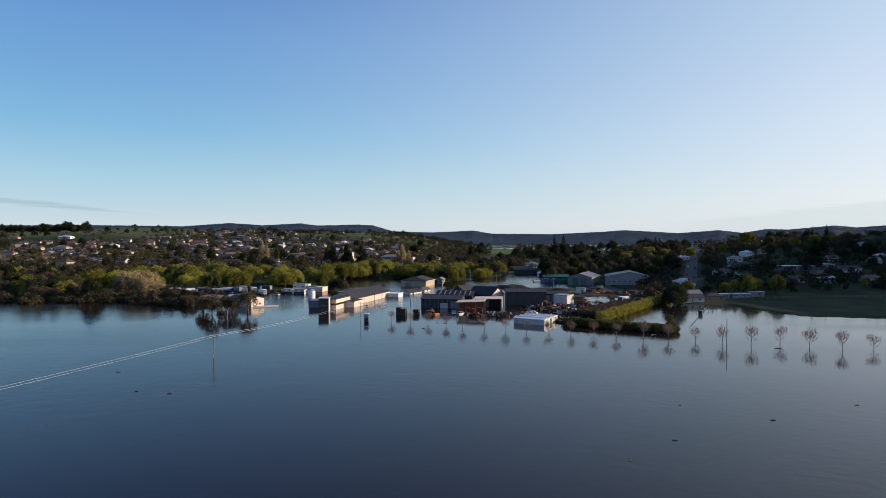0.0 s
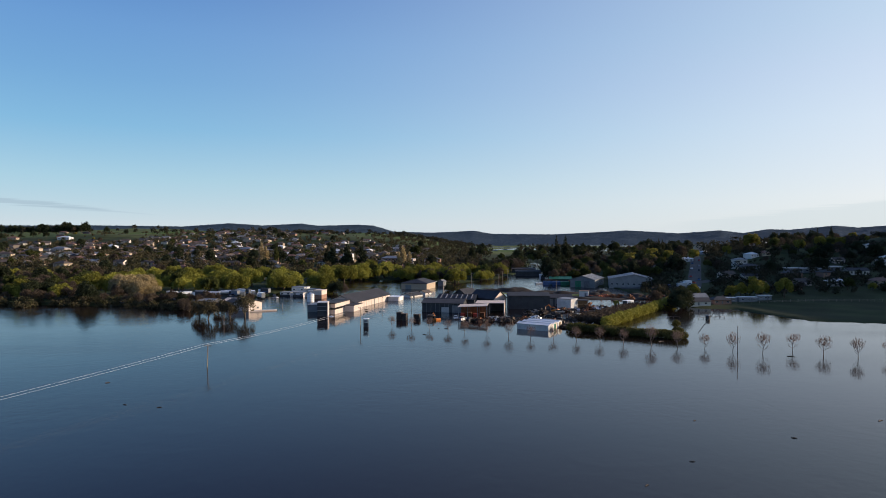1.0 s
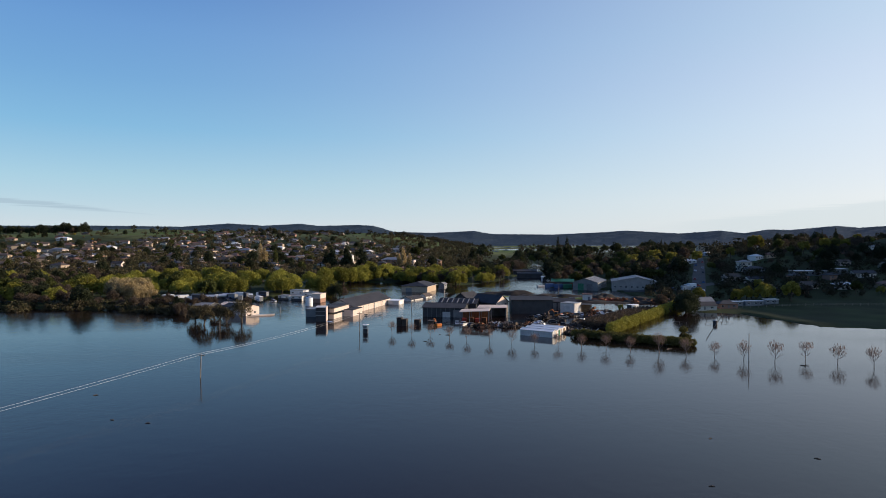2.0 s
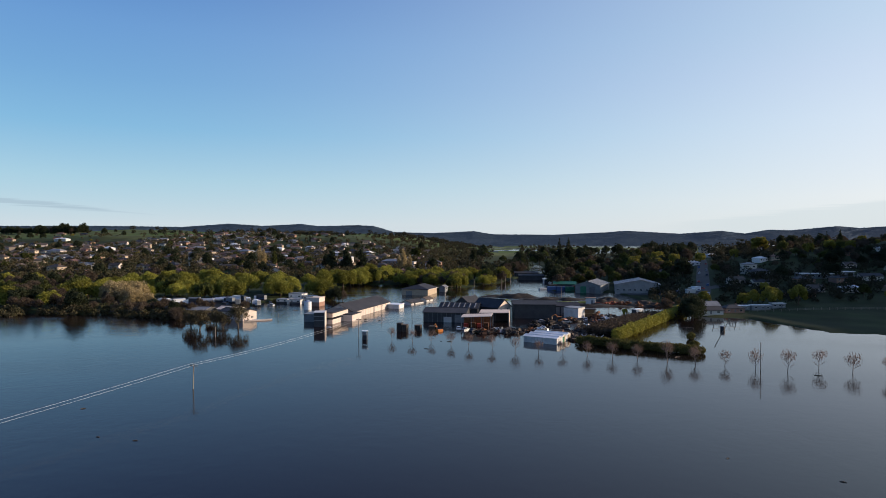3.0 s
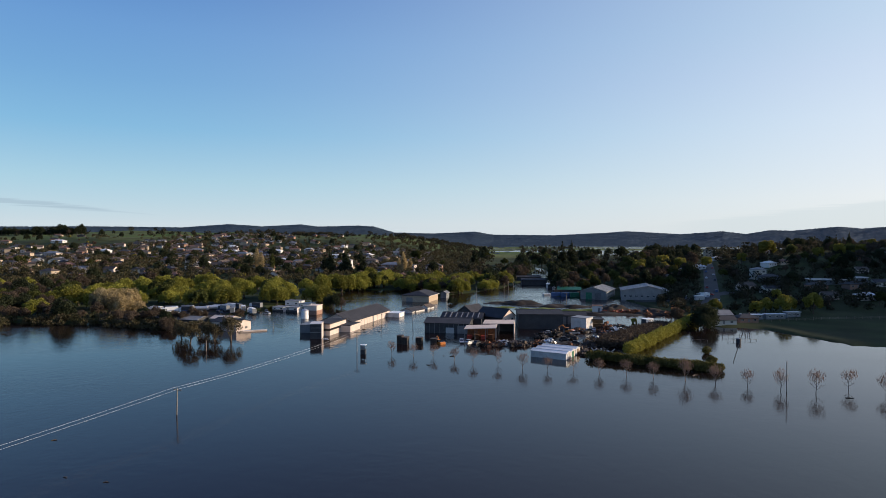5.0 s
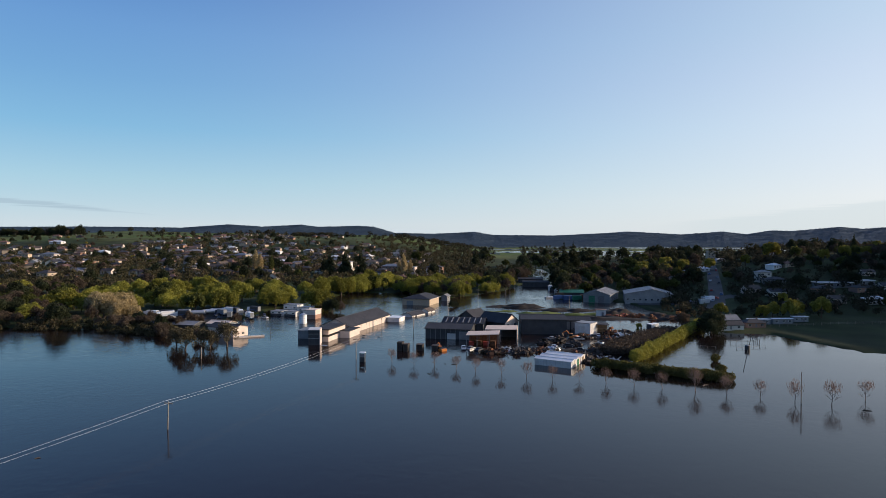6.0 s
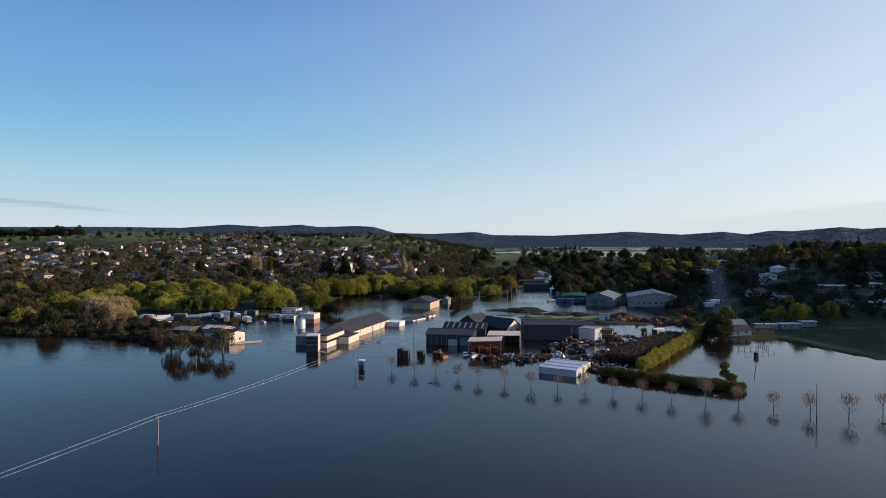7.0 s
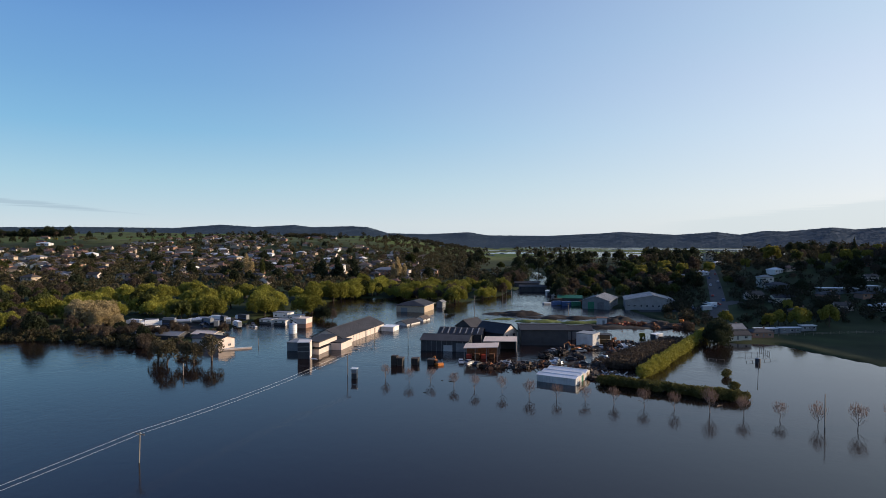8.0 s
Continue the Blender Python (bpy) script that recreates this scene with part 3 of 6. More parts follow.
WILLOW = [make_tree(21 + i, "willow_tree", "willow", 9.5, 13, M["willow"], M["bark"], 4800, 0.29, "round willow tree in fresh yellow-green leaf on the flooded bank") for i in range(3)]
GREEN = [make_tree(31 + i, "broadleaf_tree", "broad", 9, 9, M["green"], M["bark"], 2000, 0.40, "dark green leafy tree standing among the houses") for i in range(3)]
BROWN = [make_tree(41 + i, "bare_tree", "broad", 9, 9, M["brown"], M["bark"], 3000, 0.22, "leafless brown tree with dense fine twigs") for i in range(3)]
BUFF = [make_tree(45, "budding_tree", "willow", 11, 10, M["buff"], M["pale_bark"], 5000, 0.22, "pale buff budding tree at the water's edge")]
YELLOW = [make_tree(51 + i, "yellow_tree", "broad", 7.5, 7, M["yellow"], M["bark"], 2000, 0.32, "small tree in bright yellow spring leaf") for i in range(2)]
DARK = [make_tree(61 + i, "evergreen_tree", "willow", 12, 11, M["dark"], M["bark"], 3000, 0.36, "dense dark evergreen tree") for i in range(3)]
CONIFER = [make_tree(71 + i, "conifer_tree", "conifer", 19, 8.5, M["dark"], M["bark"], 2600, 0.45, "tall dark pointed conifer") for i in range(2)]
POPLAR = [make_tree(81 + i, "poplar_tree", "poplar", 17, 5.5, M["buff"] if i else M["green"], M["bark"], 1400, 0.45, "tall slender poplar just coming into leaf") for i in range(2)]
FAR_GREEN = [make_tree(131 + i, "broadleaf_tree", "broad", 9, 9, M["green"], M["bark"], 1000, 0.48, "dark green leafy tree standing among the houses") for i in range(2)]
FAR_BROWN = [make_tree(141 + i, "bare_tree", "broad", 9, 9, M["brown"], M["bark"], 1200, 0.36, "leafless brown tree with dense fine twigs") for i in range(2)]
FAR_DARK = [make_tree(161 + i, "evergreen_tree", "willow", 12, 11, M["dark"], M["bark"], 1400, 0.5, "dense dark evergreen tree") for i in range(3)]
GUM = [make_tree(171 + i, "gum_tree", "broad", 9.5, 8.5, M["olive"], M["bark"], 1500, 0.24, "sparse olive-brown tree standing in the flood water") for i in range(3)]
STREET = [make_bare_tree(91 + i, 5.0, 3.4, "small bare street tree standing in the flood water") for i in range(3)]

# the row of young trees along the drowned road
for i, (x, y) in enumerate(((-20.0, 239.8), (-12.4, 235.0), (-5.5, 235.0), (1.5, 229.0), (7.5, 224.7), (15.2, 222.0), (22.4, 216.7), (29.7, 214.2), (37.2, 213.0), (44.4, 210.0), (51.5, 207.1), (58.4, 203.8), (66.5, 201.1), (73.6, 198.0), (80.9, 194.5), (87.4, 189.8), (95.0, 186.7), (105.9, 190.4), (111.7, 184.7), (118.0, 179.4), (127.3, 179.4))):
    plant(STREET[i % 3], x, y, (1.27 if x > 60 else 1.15) + rnd.uniform(-0.1, 0.1), -0.7)

# left bank: bare brown scrub along the shore, willows in a broad belt behind
for i in range(105):
    x = rnd.uniform(-360, -118)
    y = np.interp(x, *SHORE_LEFT) + rnd.uniform(1, 26) + (rnd.uniform(0, 45) if x < -172 else 0)
    plant(rnd.choice(BROWN + BROWN + DARK[:1]), x, y, rnd.uniform(0.5, 0.8) if x > -172 else rnd.uniform(0.6, 1.0))
for x, y, s in ((-176, 345, 1.1), (-170, 352, 1.15), (-182, 356, 1.0), (-164, 338, 0.75), (-158, 341, 0.62), (-190, 362, 0.9), (-168, 344, 0.9)):
    plant(BUFF[0], x, y, s * 1.3)
for x, y, s in ((-99, 261, 1.15), (-95, 268, 1.0), (-86, 269, 1.2), (-105, 268, 0.9), (-91, 265, 0.8), (-110, 279, 0.8), (-103, 284, 0.7), (-97, 281, 0.7), (-118, 288, 0.55), (-124, 296, 0.5)):
    plant(rnd.choice(GUM if y < 282 else BROWN), x, y, s)
for i in range(185):
    x = rnd.uniform(-400, -66)
    y = rnd.uniform(378, 500) if x > -190 else rnd.uniform(336, 500)
    if x > -100:
        y = rnd.uniform(470, 540)
    kinds = WILLOW + WILLOW + GREEN[:1] if x > -235 else WILLOW[:1] + BROWN + BROWN + DARK + GREEN
    plant(rnd.choice(kinds), x, max(y, np.interp(x, *SHORE_LEFT) + 3), rnd.uniform(0.95, 1.35))
for i in range(78):
    x = rnd.uniform(-75, 40)
    y = np.interp(x, *SHORE_LEFT) + rnd.uniform(3, 80)
    plant(rnd.choice(WILLOW + WILLOW + GREEN + BROWN), x, y, rnd.uniform(0.8, 1.3))
for i in range(40):
    x = rnd.uniform(30, 92)
    y = np.interp(x, *SHORE_LEFT) + rnd.uniform(3, 90)
    plant(rnd.choice(WILLOW[:1] + GREEN + BROWN + DARK), x, y, rnd.uniform(0.8, 1.25))
for i in range(16):
    plant(rnd.choice(BROWN), rnd.uniform(-168, -104), rnd.uniform(316, 338), rnd.uniform(0.4, 0.62))
for x, y, s in ((-65, 376, 0.95), (-61, 379, 0.85), (-84, 414, 1.1), (-78, 411, 1.05), (-69, 386, 0.8)):
    plant(WILLOW[0] if s > 1 else (BROWN[0] if x == -61 else DARK[0]), x, y, s * (1.2 if s > 1 else 0.85))
for x, y, s in ((-115, 636, 1.5), (-100, 640, 1.45), (-84, 636, 1.4), (-122, 646, 1.2)):
    plant(CONIFER[0], x, y, s)
plant(CONIFER[1], 36, 770, 1.5)
for x, y, s in ((-185, 640, 1.15), (-192, 650, 1.2), (-178, 655, 1.0), (-42, 640, 1.15), (-36, 648, 1.0), (-47, 650, 0.9)):
    plant(POPLAR[1] if x != -178 else POPLAR[0], x, y, s)
plant(GREEN[0], -40, 880, 1.9)

# the tallest trees in the town
for i in range(150):
    y = 560 + 700 * rnd.random() ** 1.1
    x = rnd.uniform(-0.82 * y, -0.02 * y + 20)
    if y > 1150 and x > -0.24 * y and i % 4:
        continue
    plant(rnd.choice(FAR_GREEN + FAR_BROWN + FAR_DARK + YELLOW[:1]), x, y, rnd.uniform(0.7, 1.2))
for i in range(64):
    plant(rnd.choice(FAR_DARK + FAR_DARK + FAR_BROWN), -1080 + i * 3.9 + rnd.uniform(-6, 6), 1440 + rnd.uniform(-30, 30), rnd.uniform(1.4, 2.1) if i > 34 else rnd.uniform(1.1, 1.6))

# right bank: a dark wood behind the sheds, gardens up the hill


def before_houses(x, y):
    return (x > 200) & (x < 292) & (y > 392) & (y < 470)


def off_street(x, y):
    return abs(x - (154 + 0.42 * (y - 380))) > 13


for i in range(180):
    y = rnd.uniform(470, 760)
    x = rnd.uniform(78 + 0.05 * (y - 480), 215 + 0.25 * (y - 480))
    if off_street(x, y):
        plant(rnd.choice(FAR_DARK + FAR_BROWN + FAR_BROWN + FAR_BROWN + FAR_GREEN + FAR_GREEN + YELLOW[:1]), x, y, rnd.uniform(0.8, 1.35))
for x, y, s in ((127, 690, 2.0), (139, 700, 2.15), (224, 640, 1.3), (230, 646, 1.2), (219, 648, 1.1), (378, 600, 0.85), (340, 560, 0.8)):
    plant(CONIFER[0], x, y, s)
for x, y, s in ((281, 562, 2.2), (300, 520, 1.4), (258, 560, 1.4), (192, 570, 2.1), (238, 585, 1.7), (204, 600, 2.2), (178, 590, 2.0), (330, 540, 1.5), (186, 610, 2.2), (214, 585, 1.8), (352, 545, 1.6)):
    plant(YELLOW[0], x, y, s)
for x, y, s in ((158, 340, 0.85), (170, 336, 1.1), (176, 342, 1.0), (166, 346, 0.9), (186, 338, 1.15), (181, 352, 0.8), (142, 352, 0.9), (190, 380, 0.8), (244, 352, 0.55)):
    plant(YELLOW[1] if s > 0.85 else YELLOW[0], x, y, s * 1.2)
for i in range(120):
    y = rnd.uniform(480, 850)
    x = rnd.uniform(265 + 0.2 * (y - 500), 0.85 * y)
    if 0.44 < x / (y - 46) < 0.53 and y > 540:
        continue
    plant(rnd.choice(FAR_DARK + FAR_GREEN + FAR_BROWN + FAR_BROWN + YELLOW[:1]), x, y, rnd.uniform(0.7, 1.2))
for i in range(60):
    y = rnd.uniform(350, 500)
    x = rnd.uniform(205, 0.85 * y + 30)
    if before_houses(x, y) and i % 2:
        continue
    plant(rnd.choice(GREEN + BROWN + DARK), x, y, rnd.uniform(0.45, 0.85))
plant(DARK[0], 115, 302, 1.05)
plant(DARK[1], 119, 309, 1.0)
plant(DARK[2], 112, 295, 0.75)
plant(BROWN[0], 109, 318, 0.9)
plant(YELLOW[0], 88.5, 318, 0.45)
# flood plain up the valley
for i in range(60):
    y = rnd.uniform(820, 1300)
    x = rnd.uniform(0.05 * y, 0.4 * y)
    plant(rnd.choice(FAR_GREEN + FAR_DARK), x, y, rnd.uniform(1.0, 1.6))


def thicket_stuff(name, label, spots, per, size, mat, seed, lo, hi):
    """Garden trees, shrubs and hedges beyond counting, joined."""
    rng = np.random.default_rng(seed)
    x, y = spots(rng)
    h = ground_height(x, y)
    ok = h > -1.2 if name == "shore_scrub" else h > -0.3
    x, y, h = x[ok], y[ok], h[ok]
    n = len(x)
    s = rng.uniform(lo, hi, n) * (0.6 + 0.4 * rng.random(n))
    cs, rs = [], []
    for k in range(3):
        an = rng.uniform(0, 6.28, n)
        cs.append(np.stack([x + np.cos(an) * s * 0.3, y + np.sin(an) * s * 0.3, h + s * rng.uniform(0.35, 0.85, n)], -1))
        r = s * rng.uniform(0.32, 0.5, n)
        rs.append(np.stack([r * 1.15, r * 1.15, r], -1))
    vs, fs = leaf_cloud(rng, np.concatenate(cs), np.concatenate(rs), n * per, size, 0.1, 0.5)
    tagged(raw(name, vs.tolist(), fs.tolist(), M[mat]), label, "trees", kind="stuff")


def town_spots(rng):
    y = 520 + 830 * rng.random(3000) ** 1.05
    x = y * rng.uniform(-0.84, 0.02, 3000)
    ok = ~(((y > 1150) & (x > -0.24 * y)) | ((y > 1080) & (x < -560))) | (rng.random(3000) < 0.15)
    x, y = x[ok], y[ok]
    yb = rng.uniform(660, 1500, 520)
    return np.concatenate([x, rng.uniform(-540, -230, 350), yb * rng.uniform(-0.10, 0.06, 520)]), np.concatenate([y, rng.uniform(470, 660, 350), yb])


def hill_spots(rng):
    y = rng.uniform(335, 900, 2000)
    x = 130 + 0.3 * (y - 400) + rng.random(2000) * (0.68 * y - 60)
    ok = (np.abs(x - (154 + 0.42 * (y - 380))) > 9) & ~((y < 345) & (x > 150)) & ~(before_houses(x, y) & (rng.random(2000) < 0.35))
    return x[ok], y[ok]


def field_spots(rng):
    """A plantation on the ridge and lines of trees along the paddocks."""
    x = np.concatenate([rng.uniform(-440, -330, 130), rng.uniform(-1500, 60, 90), np.linspace(-700, -60, 60) + rng.normal(0, 8, 60), np.linspace(-160, 90, 80) + rng.normal(0, 6, 80)])
    y = np.concatenate([rng.uniform(1780, 1840, 130), rng.uniform(1300, 2200, 90), 1500 + 0.2 * np.linspace(0, 640, 60), 2050 + rng.uniform(0, 60, 80)])
    return x, y


def shore_spots(rng):
    x = rng.uniform(-380, -112, 420)
    return x, np.interp(x, *SHORE_LEFT) + rng.uniform(-6, 14, 420)


def valley_spots(rng):
    y = rng.uniform(620, 2500, 1500)
    x = y * rng.uniform(-0.02, 0.75, 1500) + 20
    q = x / y
    ok = ~((y > 850) & (((q > 0.37) & (q < 0.56)) | ((q > 0.23) & (q < 0.33)) | ((q > 0.08) & (q < 0.12))))
    return x[ok], y[ok]


thicket_stuff("town_gardens", "brown bare and green garden trees between the houses", town_spots, 60, 0.75, "garden", 1, 3.5, 8.5)
thicket_stuff("field_trees", "dark shelter belts and lone trees between green paddocks", field_spots, 70, 1.3, "garden_shaded", 6, 7, 15)
thicket_stuff("hill_gardens", "garden trees on the hillside, darkened with shade in the leaf colour", hill_spots, 80, 0.55, "garden_shaded", 2, 3.0, 7.0)
thicket_stuff("shore_scrub", "brown reeds and scrub along the flooded bank", shore_spots, 90, 0.4, "garden", 4, 2.0, 5.0)
thicket_stuff("valley_trees", "scattered trees on the flood plain", valley_spots, 60, 1.1, "garden_shaded", 3, 6, 13)


def far_woods():
    """The forest on the far hills, as uncounted clumps."""
    rng = np.random.default_rng(5)
    n = 90000
    az, r = np.radians(rng.uniform(-42, 42, n)), np.sqrt(rng.uniform(1500 ** 2, 4420 ** 2, n))
    x, y = r * np.sin(az), r * np.cos(az)
    h = ground_height(x, y)
    keep = (h > 0.4) & ((r > 2900) | ((wavy(x, y, 520) > 0.5) & (r > 1500) & (x > 60)) | ((wavy(x, y, 300) > 0.75) & (r > 1900)))
    x, y, h, r = x[keep], y[keep], h[keep], r[keep]
    n = len(x)
    s = rng.uniform(4.5, 9.0, n)
    p = np.stack([x, y, h], -1)
    turn = rng.uniform(0, 6.28, n)
    vs = np.zeros((n, 4, 3))
    for k in range(3):
        vs[:, k, 0], vs[:, k, 1] = np.cos(turn + k * 2.094) * s, np.sin(turn + k * 2.094) * s
        vs[:, k, 2] = -0.5
    vs[:, 3, 2] = s * rng.uniform(0.18, 0.42, n)
    vs += p[:, None]
    f = np.array([[0, 1, 3], [1, 2, 3], [2, 0, 3]])
    fs = (np.arange(n)[:, None, None] * 4 + f).reshape(-1, 3)
    ob = raw("far_woods", vs.reshape(-1, 3).tolist(), fs.tolist(), M["far_wood_hazy"], None, True)
    tagged(ob, "dark forest covering the distant hills, haze blue in its colour", "woods", kind="stuff")


far_woods()


# ---- buildings ----
def gable_walls(bm, w, d, eave, ridge, base=-1.8, shift=0.0):
    prism(bm, [(-w / 2, base), (w / 2, base), (w / 2, eave), (shift, ridge), (-w / 2, eave)], -d / 2, d / 2)


def roof_slopes(bm, w, d, eave, ridge, over=0.5, thick=0.16, ribs=0.0, shift=0.0):
    """Two sloping slabs with an overhang, and standing ribs down the slope."""
    for side in (-1, 1):
        run, rise = w / 2 - side * shift, ridge - eave
        ex = side * (w / 2 + over)
        ez = eave - rise * over / run
        # one folded sheet: the section along y, with its ribs, drawn out from the ridge to the eave
        y0, y1 = -d / 2 - over, d / 2 + over
        sect = [(y0, 0.0), (y0, thick)]
        if ribs:
            k = max(1, int(d / ribs))
            for i in range(k + 1):
                y = -d / 2 + d * i / k
                sect += [(y - 0.08, thick), (y - 0.06, thick + 0.035), (y + 0.06, thick + 0.035), (y + 0.08, thick)]
        sect += [(y1, thick), (y1, 0.0)]
        a = [bm.verts.new((shift, y, ridge + 0.02 + dz)) for y, dz in sect]
        b = [bm.verts.new((ex, y, ez + 0.02 + dz)) for y, dz in sect]
        n = len(sect)
        fs = [bm.faces.new((a[q], a[(q + 1) % n], b[(q + 1) % n], b[q])) for q in range(n)] + [bm.faces.new(a), bm.faces.new(b)]
        bmesh.ops.recalc_face_normals(bm, faces=fs)
    box(bm, shift - 0.2, shift + 0.2, -d / 2 - over, d / 2 + over, ridge + thick - 0.03, ridge + thick + 0.1)


def window(parent, x, y, z, w, h, face, mat="glass"):
    """A framed window on a wall; face: the way it looks, one of -y +y -x +x."""
    ax, sg = face[1], (1 if face[0] == "+" else -1)
    bm = bmesh.new()
    t = 0.07
    for a, b, c, e in ((-w / 2 - t, w / 2 + t, -h / 2 - t, -h / 2), (-w / 2 - t, w / 2 + t, h / 2, h / 2 + t), (-w / 2 - t, -w / 2, -h / 2, h / 2), (w / 2, w / 2 + t, -h / 2, h / 2), (-0.03, 0.03, -h / 2, h / 2)):
        if ax == "y":
            box(bm, x + a, x + b, min(y, y + sg * 0.07), max(y, y + sg * 0.07), z + c, z + e)
        else:
            box(bm, min(x, x + sg * 0.07), max(x, x + sg * 0.07), y + a, y + b, z + c, z + e)
    fr = part("window", bm, M["frame"], parent)
    bm = bmesh.new()
    if ax == "y":
        box(bm, x - w / 2, x + w / 2, min(y, y + sg * 0.03), max(y, y + sg * 0.03), z - h / 2, z + h / 2)
    else:
        box(bm, min(x, x + sg * 0.03), max(x, x + sg * 0.03), y - w / 2, y + w / 2, z - h / 2, z + h / 2)
    part("pane", bm, M[mat], fr)


def panel_door(parent, x, y, w, z0, z1, face, mat="door", name="roller_door"):
    """A ribbed door or panel: one folded sheet, proud of the wall."""
    ax, sg = face[1], (1 if face[0] == "+" else -1)
    k = max(4, int((z1 - z0) / 0.45))
    prof = [(0.0, z0)]
    for i in range(k):
        a, b = z0 + (z1 - z0) * i / k, z0 + (z1 - z0) * (i + 1) / k
        prof += [(0.09, a + 0.03), (0.09, b - 0.05), (0.04, b - 0.04), (0.04, b)]
    prof.append((0.0, z1))
    bm = bmesh.new()
    rows = []
    for q in (-w / 2, w / 2):
        rows.append([bm.verts.new((x + q, y + sg * d, z) if ax == "y" else (x + sg * d, y + q, z)) for d, z in prof])
    for i in range(len(prof) - 1):
        bm.faces.new((rows[0][i], rows[1][i], rows[1][i + 1], rows[0][i + 1]))
    for r in rows:
        bm.faces.new(r)
    bmesh.ops.recalc_face_normals(bm, faces=bm.faces)
    part(name, bm, M[mat], parent)


def shed(name, label, x, y, rz, w, d, eave, ridge, wall, roof, ribs=1.0, z=0.0, over=0.5, cat="building", shift=0.0):
    """A gabled building; its ridge runs along its own y."""
    e = empty(name, x, y, z, rz)
    bm = bmesh.new()
    gable_walls(bm, w, d, eave, ridge, shift=shift)
    part("wall", bm, M[wall], e)
    bm = bmesh.new()
    roof_slopes(bm, w, d, eave, ridge, over, 0.16, ribs, shift)
    part("roof", bm, M[roof], e)
    return tagged(e, label, cat)


def cladding(e, x0, y0, x1, y1, z0, z1, mat, step=0.9):
    """Upright sheet joints on a wall, as thin proud battens."""
    n = max(1, int(math.hypot(x1 - x0, y1 - y0) / step))
    an = math.degrees(math.atan2(y1 - y0, x1 - x0))
    bm = bmesh.new()
    box(bm, -0.05, 0.05, -0.05, 0.05, z0, z1)
    first = part("batten", bm, M[mat], e)
    first.matrix_basis = pose(x0, y0, 0, 0, 0, an)
    for i in range(1, n + 1):
        ob = new("batten", first.data)
        ob.parent = e
        ob.matrix_basis = pose(x0 + (x1 - x0) * i / n, y0 + (y1 - y0) * i / n, 0, 0, 0, an)


# long warehouse with the sunlit cream wall
wa = shed("warehouse", "long cream warehouse with a dark ribbed roof standing in flood water", -43.4, 324.0, -17.0, 14.5, 46, 3.1, 6.2, "cream_wall", "dark_roof", 1.4)
window(wa, 7.25, -21.0, 1.75, 1.6, 1.3, "+x")
panel_door(wa, 7.25, 1.5, 1.0, -0.6, 3.0, "+x", "grey_wall", "downpipe_panel")
cladding(wa, 7.27, -18, 7.27, 22, -0.6, 3.1, "cream_wall", 3.0)
for yy in (-12, -6, 6, 12, 17):
    panel_door(wa, 7.25, yy, 0.5, 1.9, 2.5, "+x", "grey_wall", "vent")
# office block and tower in front of it
of = empty("office_annex", -48.5, 285.0, 0, -14)
one_box("low_wall", (-3.0, 0.6, -4.8, 5.8, -1.8, 2.05), M["cream_wall"], of)
one_box("low_roof", (-3.3, 0.9, -5.1, 5.85, 2.07, 2.3), M["dark_roof"], of)
one_box("side_wall", (-1.5, 5.3, 5.9, 17.0, -1.8, 2.75), M["cream_wall"], of)
one_box("side_roof", (-1.8, 5.5, 5.9, 17.2, 2.77, 3.05), M["dark_roof"], of)
one_box("upper_wall", (-5.6, 0.7, -4.9, 12, 2.9, 4.7), M["cream_wall"], of)
one_box("upper_roof", (-6.2, 1.2, -5.6, 12.5, 4.75, 5.15), M["dark_roof"], of)
one_box("rear_wall", (-5.6, -3.1, -2.0, 12, -1.8, 2.88), M["grey_wall"], of)
tagged(of, "low cream office annex with flat dark roofs beside warehouse", "building")
tw = empty("stair_tower", -53.2, 275.5, 0, 5)
one_box("wall", (-2.5, 1.75, -3.2, 3.2, -1.8, 5.9), M["dark_wall"], tw)
one_box("end_wall", (1.77, 2.05, -3.3, 3.3, -1.8, 6.1), M["cream_wall"], tw)
one_box("cap", (-2.7, 1.76, -3.4, 3.4, 5.92, 6.15), M["white_wall"], tw)
one_box("band", (-2.56, 1.6, -3.27, -3.2, 2.5, 2.8), M["grey_wall"], tw)
one_box("band", (-2.56, 1.6, -3.27, -3.2, 4.3, 4.5), M["grey_wall"], tw)
tagged(tw, "dark block-like tower with a sunlit cream end wall", "building")
gb = empty("grey_lean_to", -61.0, 289.0, 0, -8)
one_box("wall", (-2.2, 3.0, -1, 8, -1.8, 3.3), M["grey_wall"], gb)
one_box("roof", (-2.4, 3.2, -1.4, 8.3, 3.32, 3.5), M["grey_roof"], gb)
tagged(gb, "low grey flat-roofed lean-to beside the tower", "building")
# white office at the warehouse's far end
we = empty("white_office", -26.8, 342.0, 0, -17)
one_box("wall", (-3.0, 3.4, -3.5, 4.0, -1.8, 2.0), M["white_wall"], we)
one_box("roof", (-3.3, 3.7, -3.8, 4.3, 2.02, 2.2), M["white"], we)
one_box("door", (3.4, 3.46, -2.0, 1.6, -1.0, 1.7), M["white"], we)
tagged(we, "small white flat-roofed office at the end of the warehouse", "building")

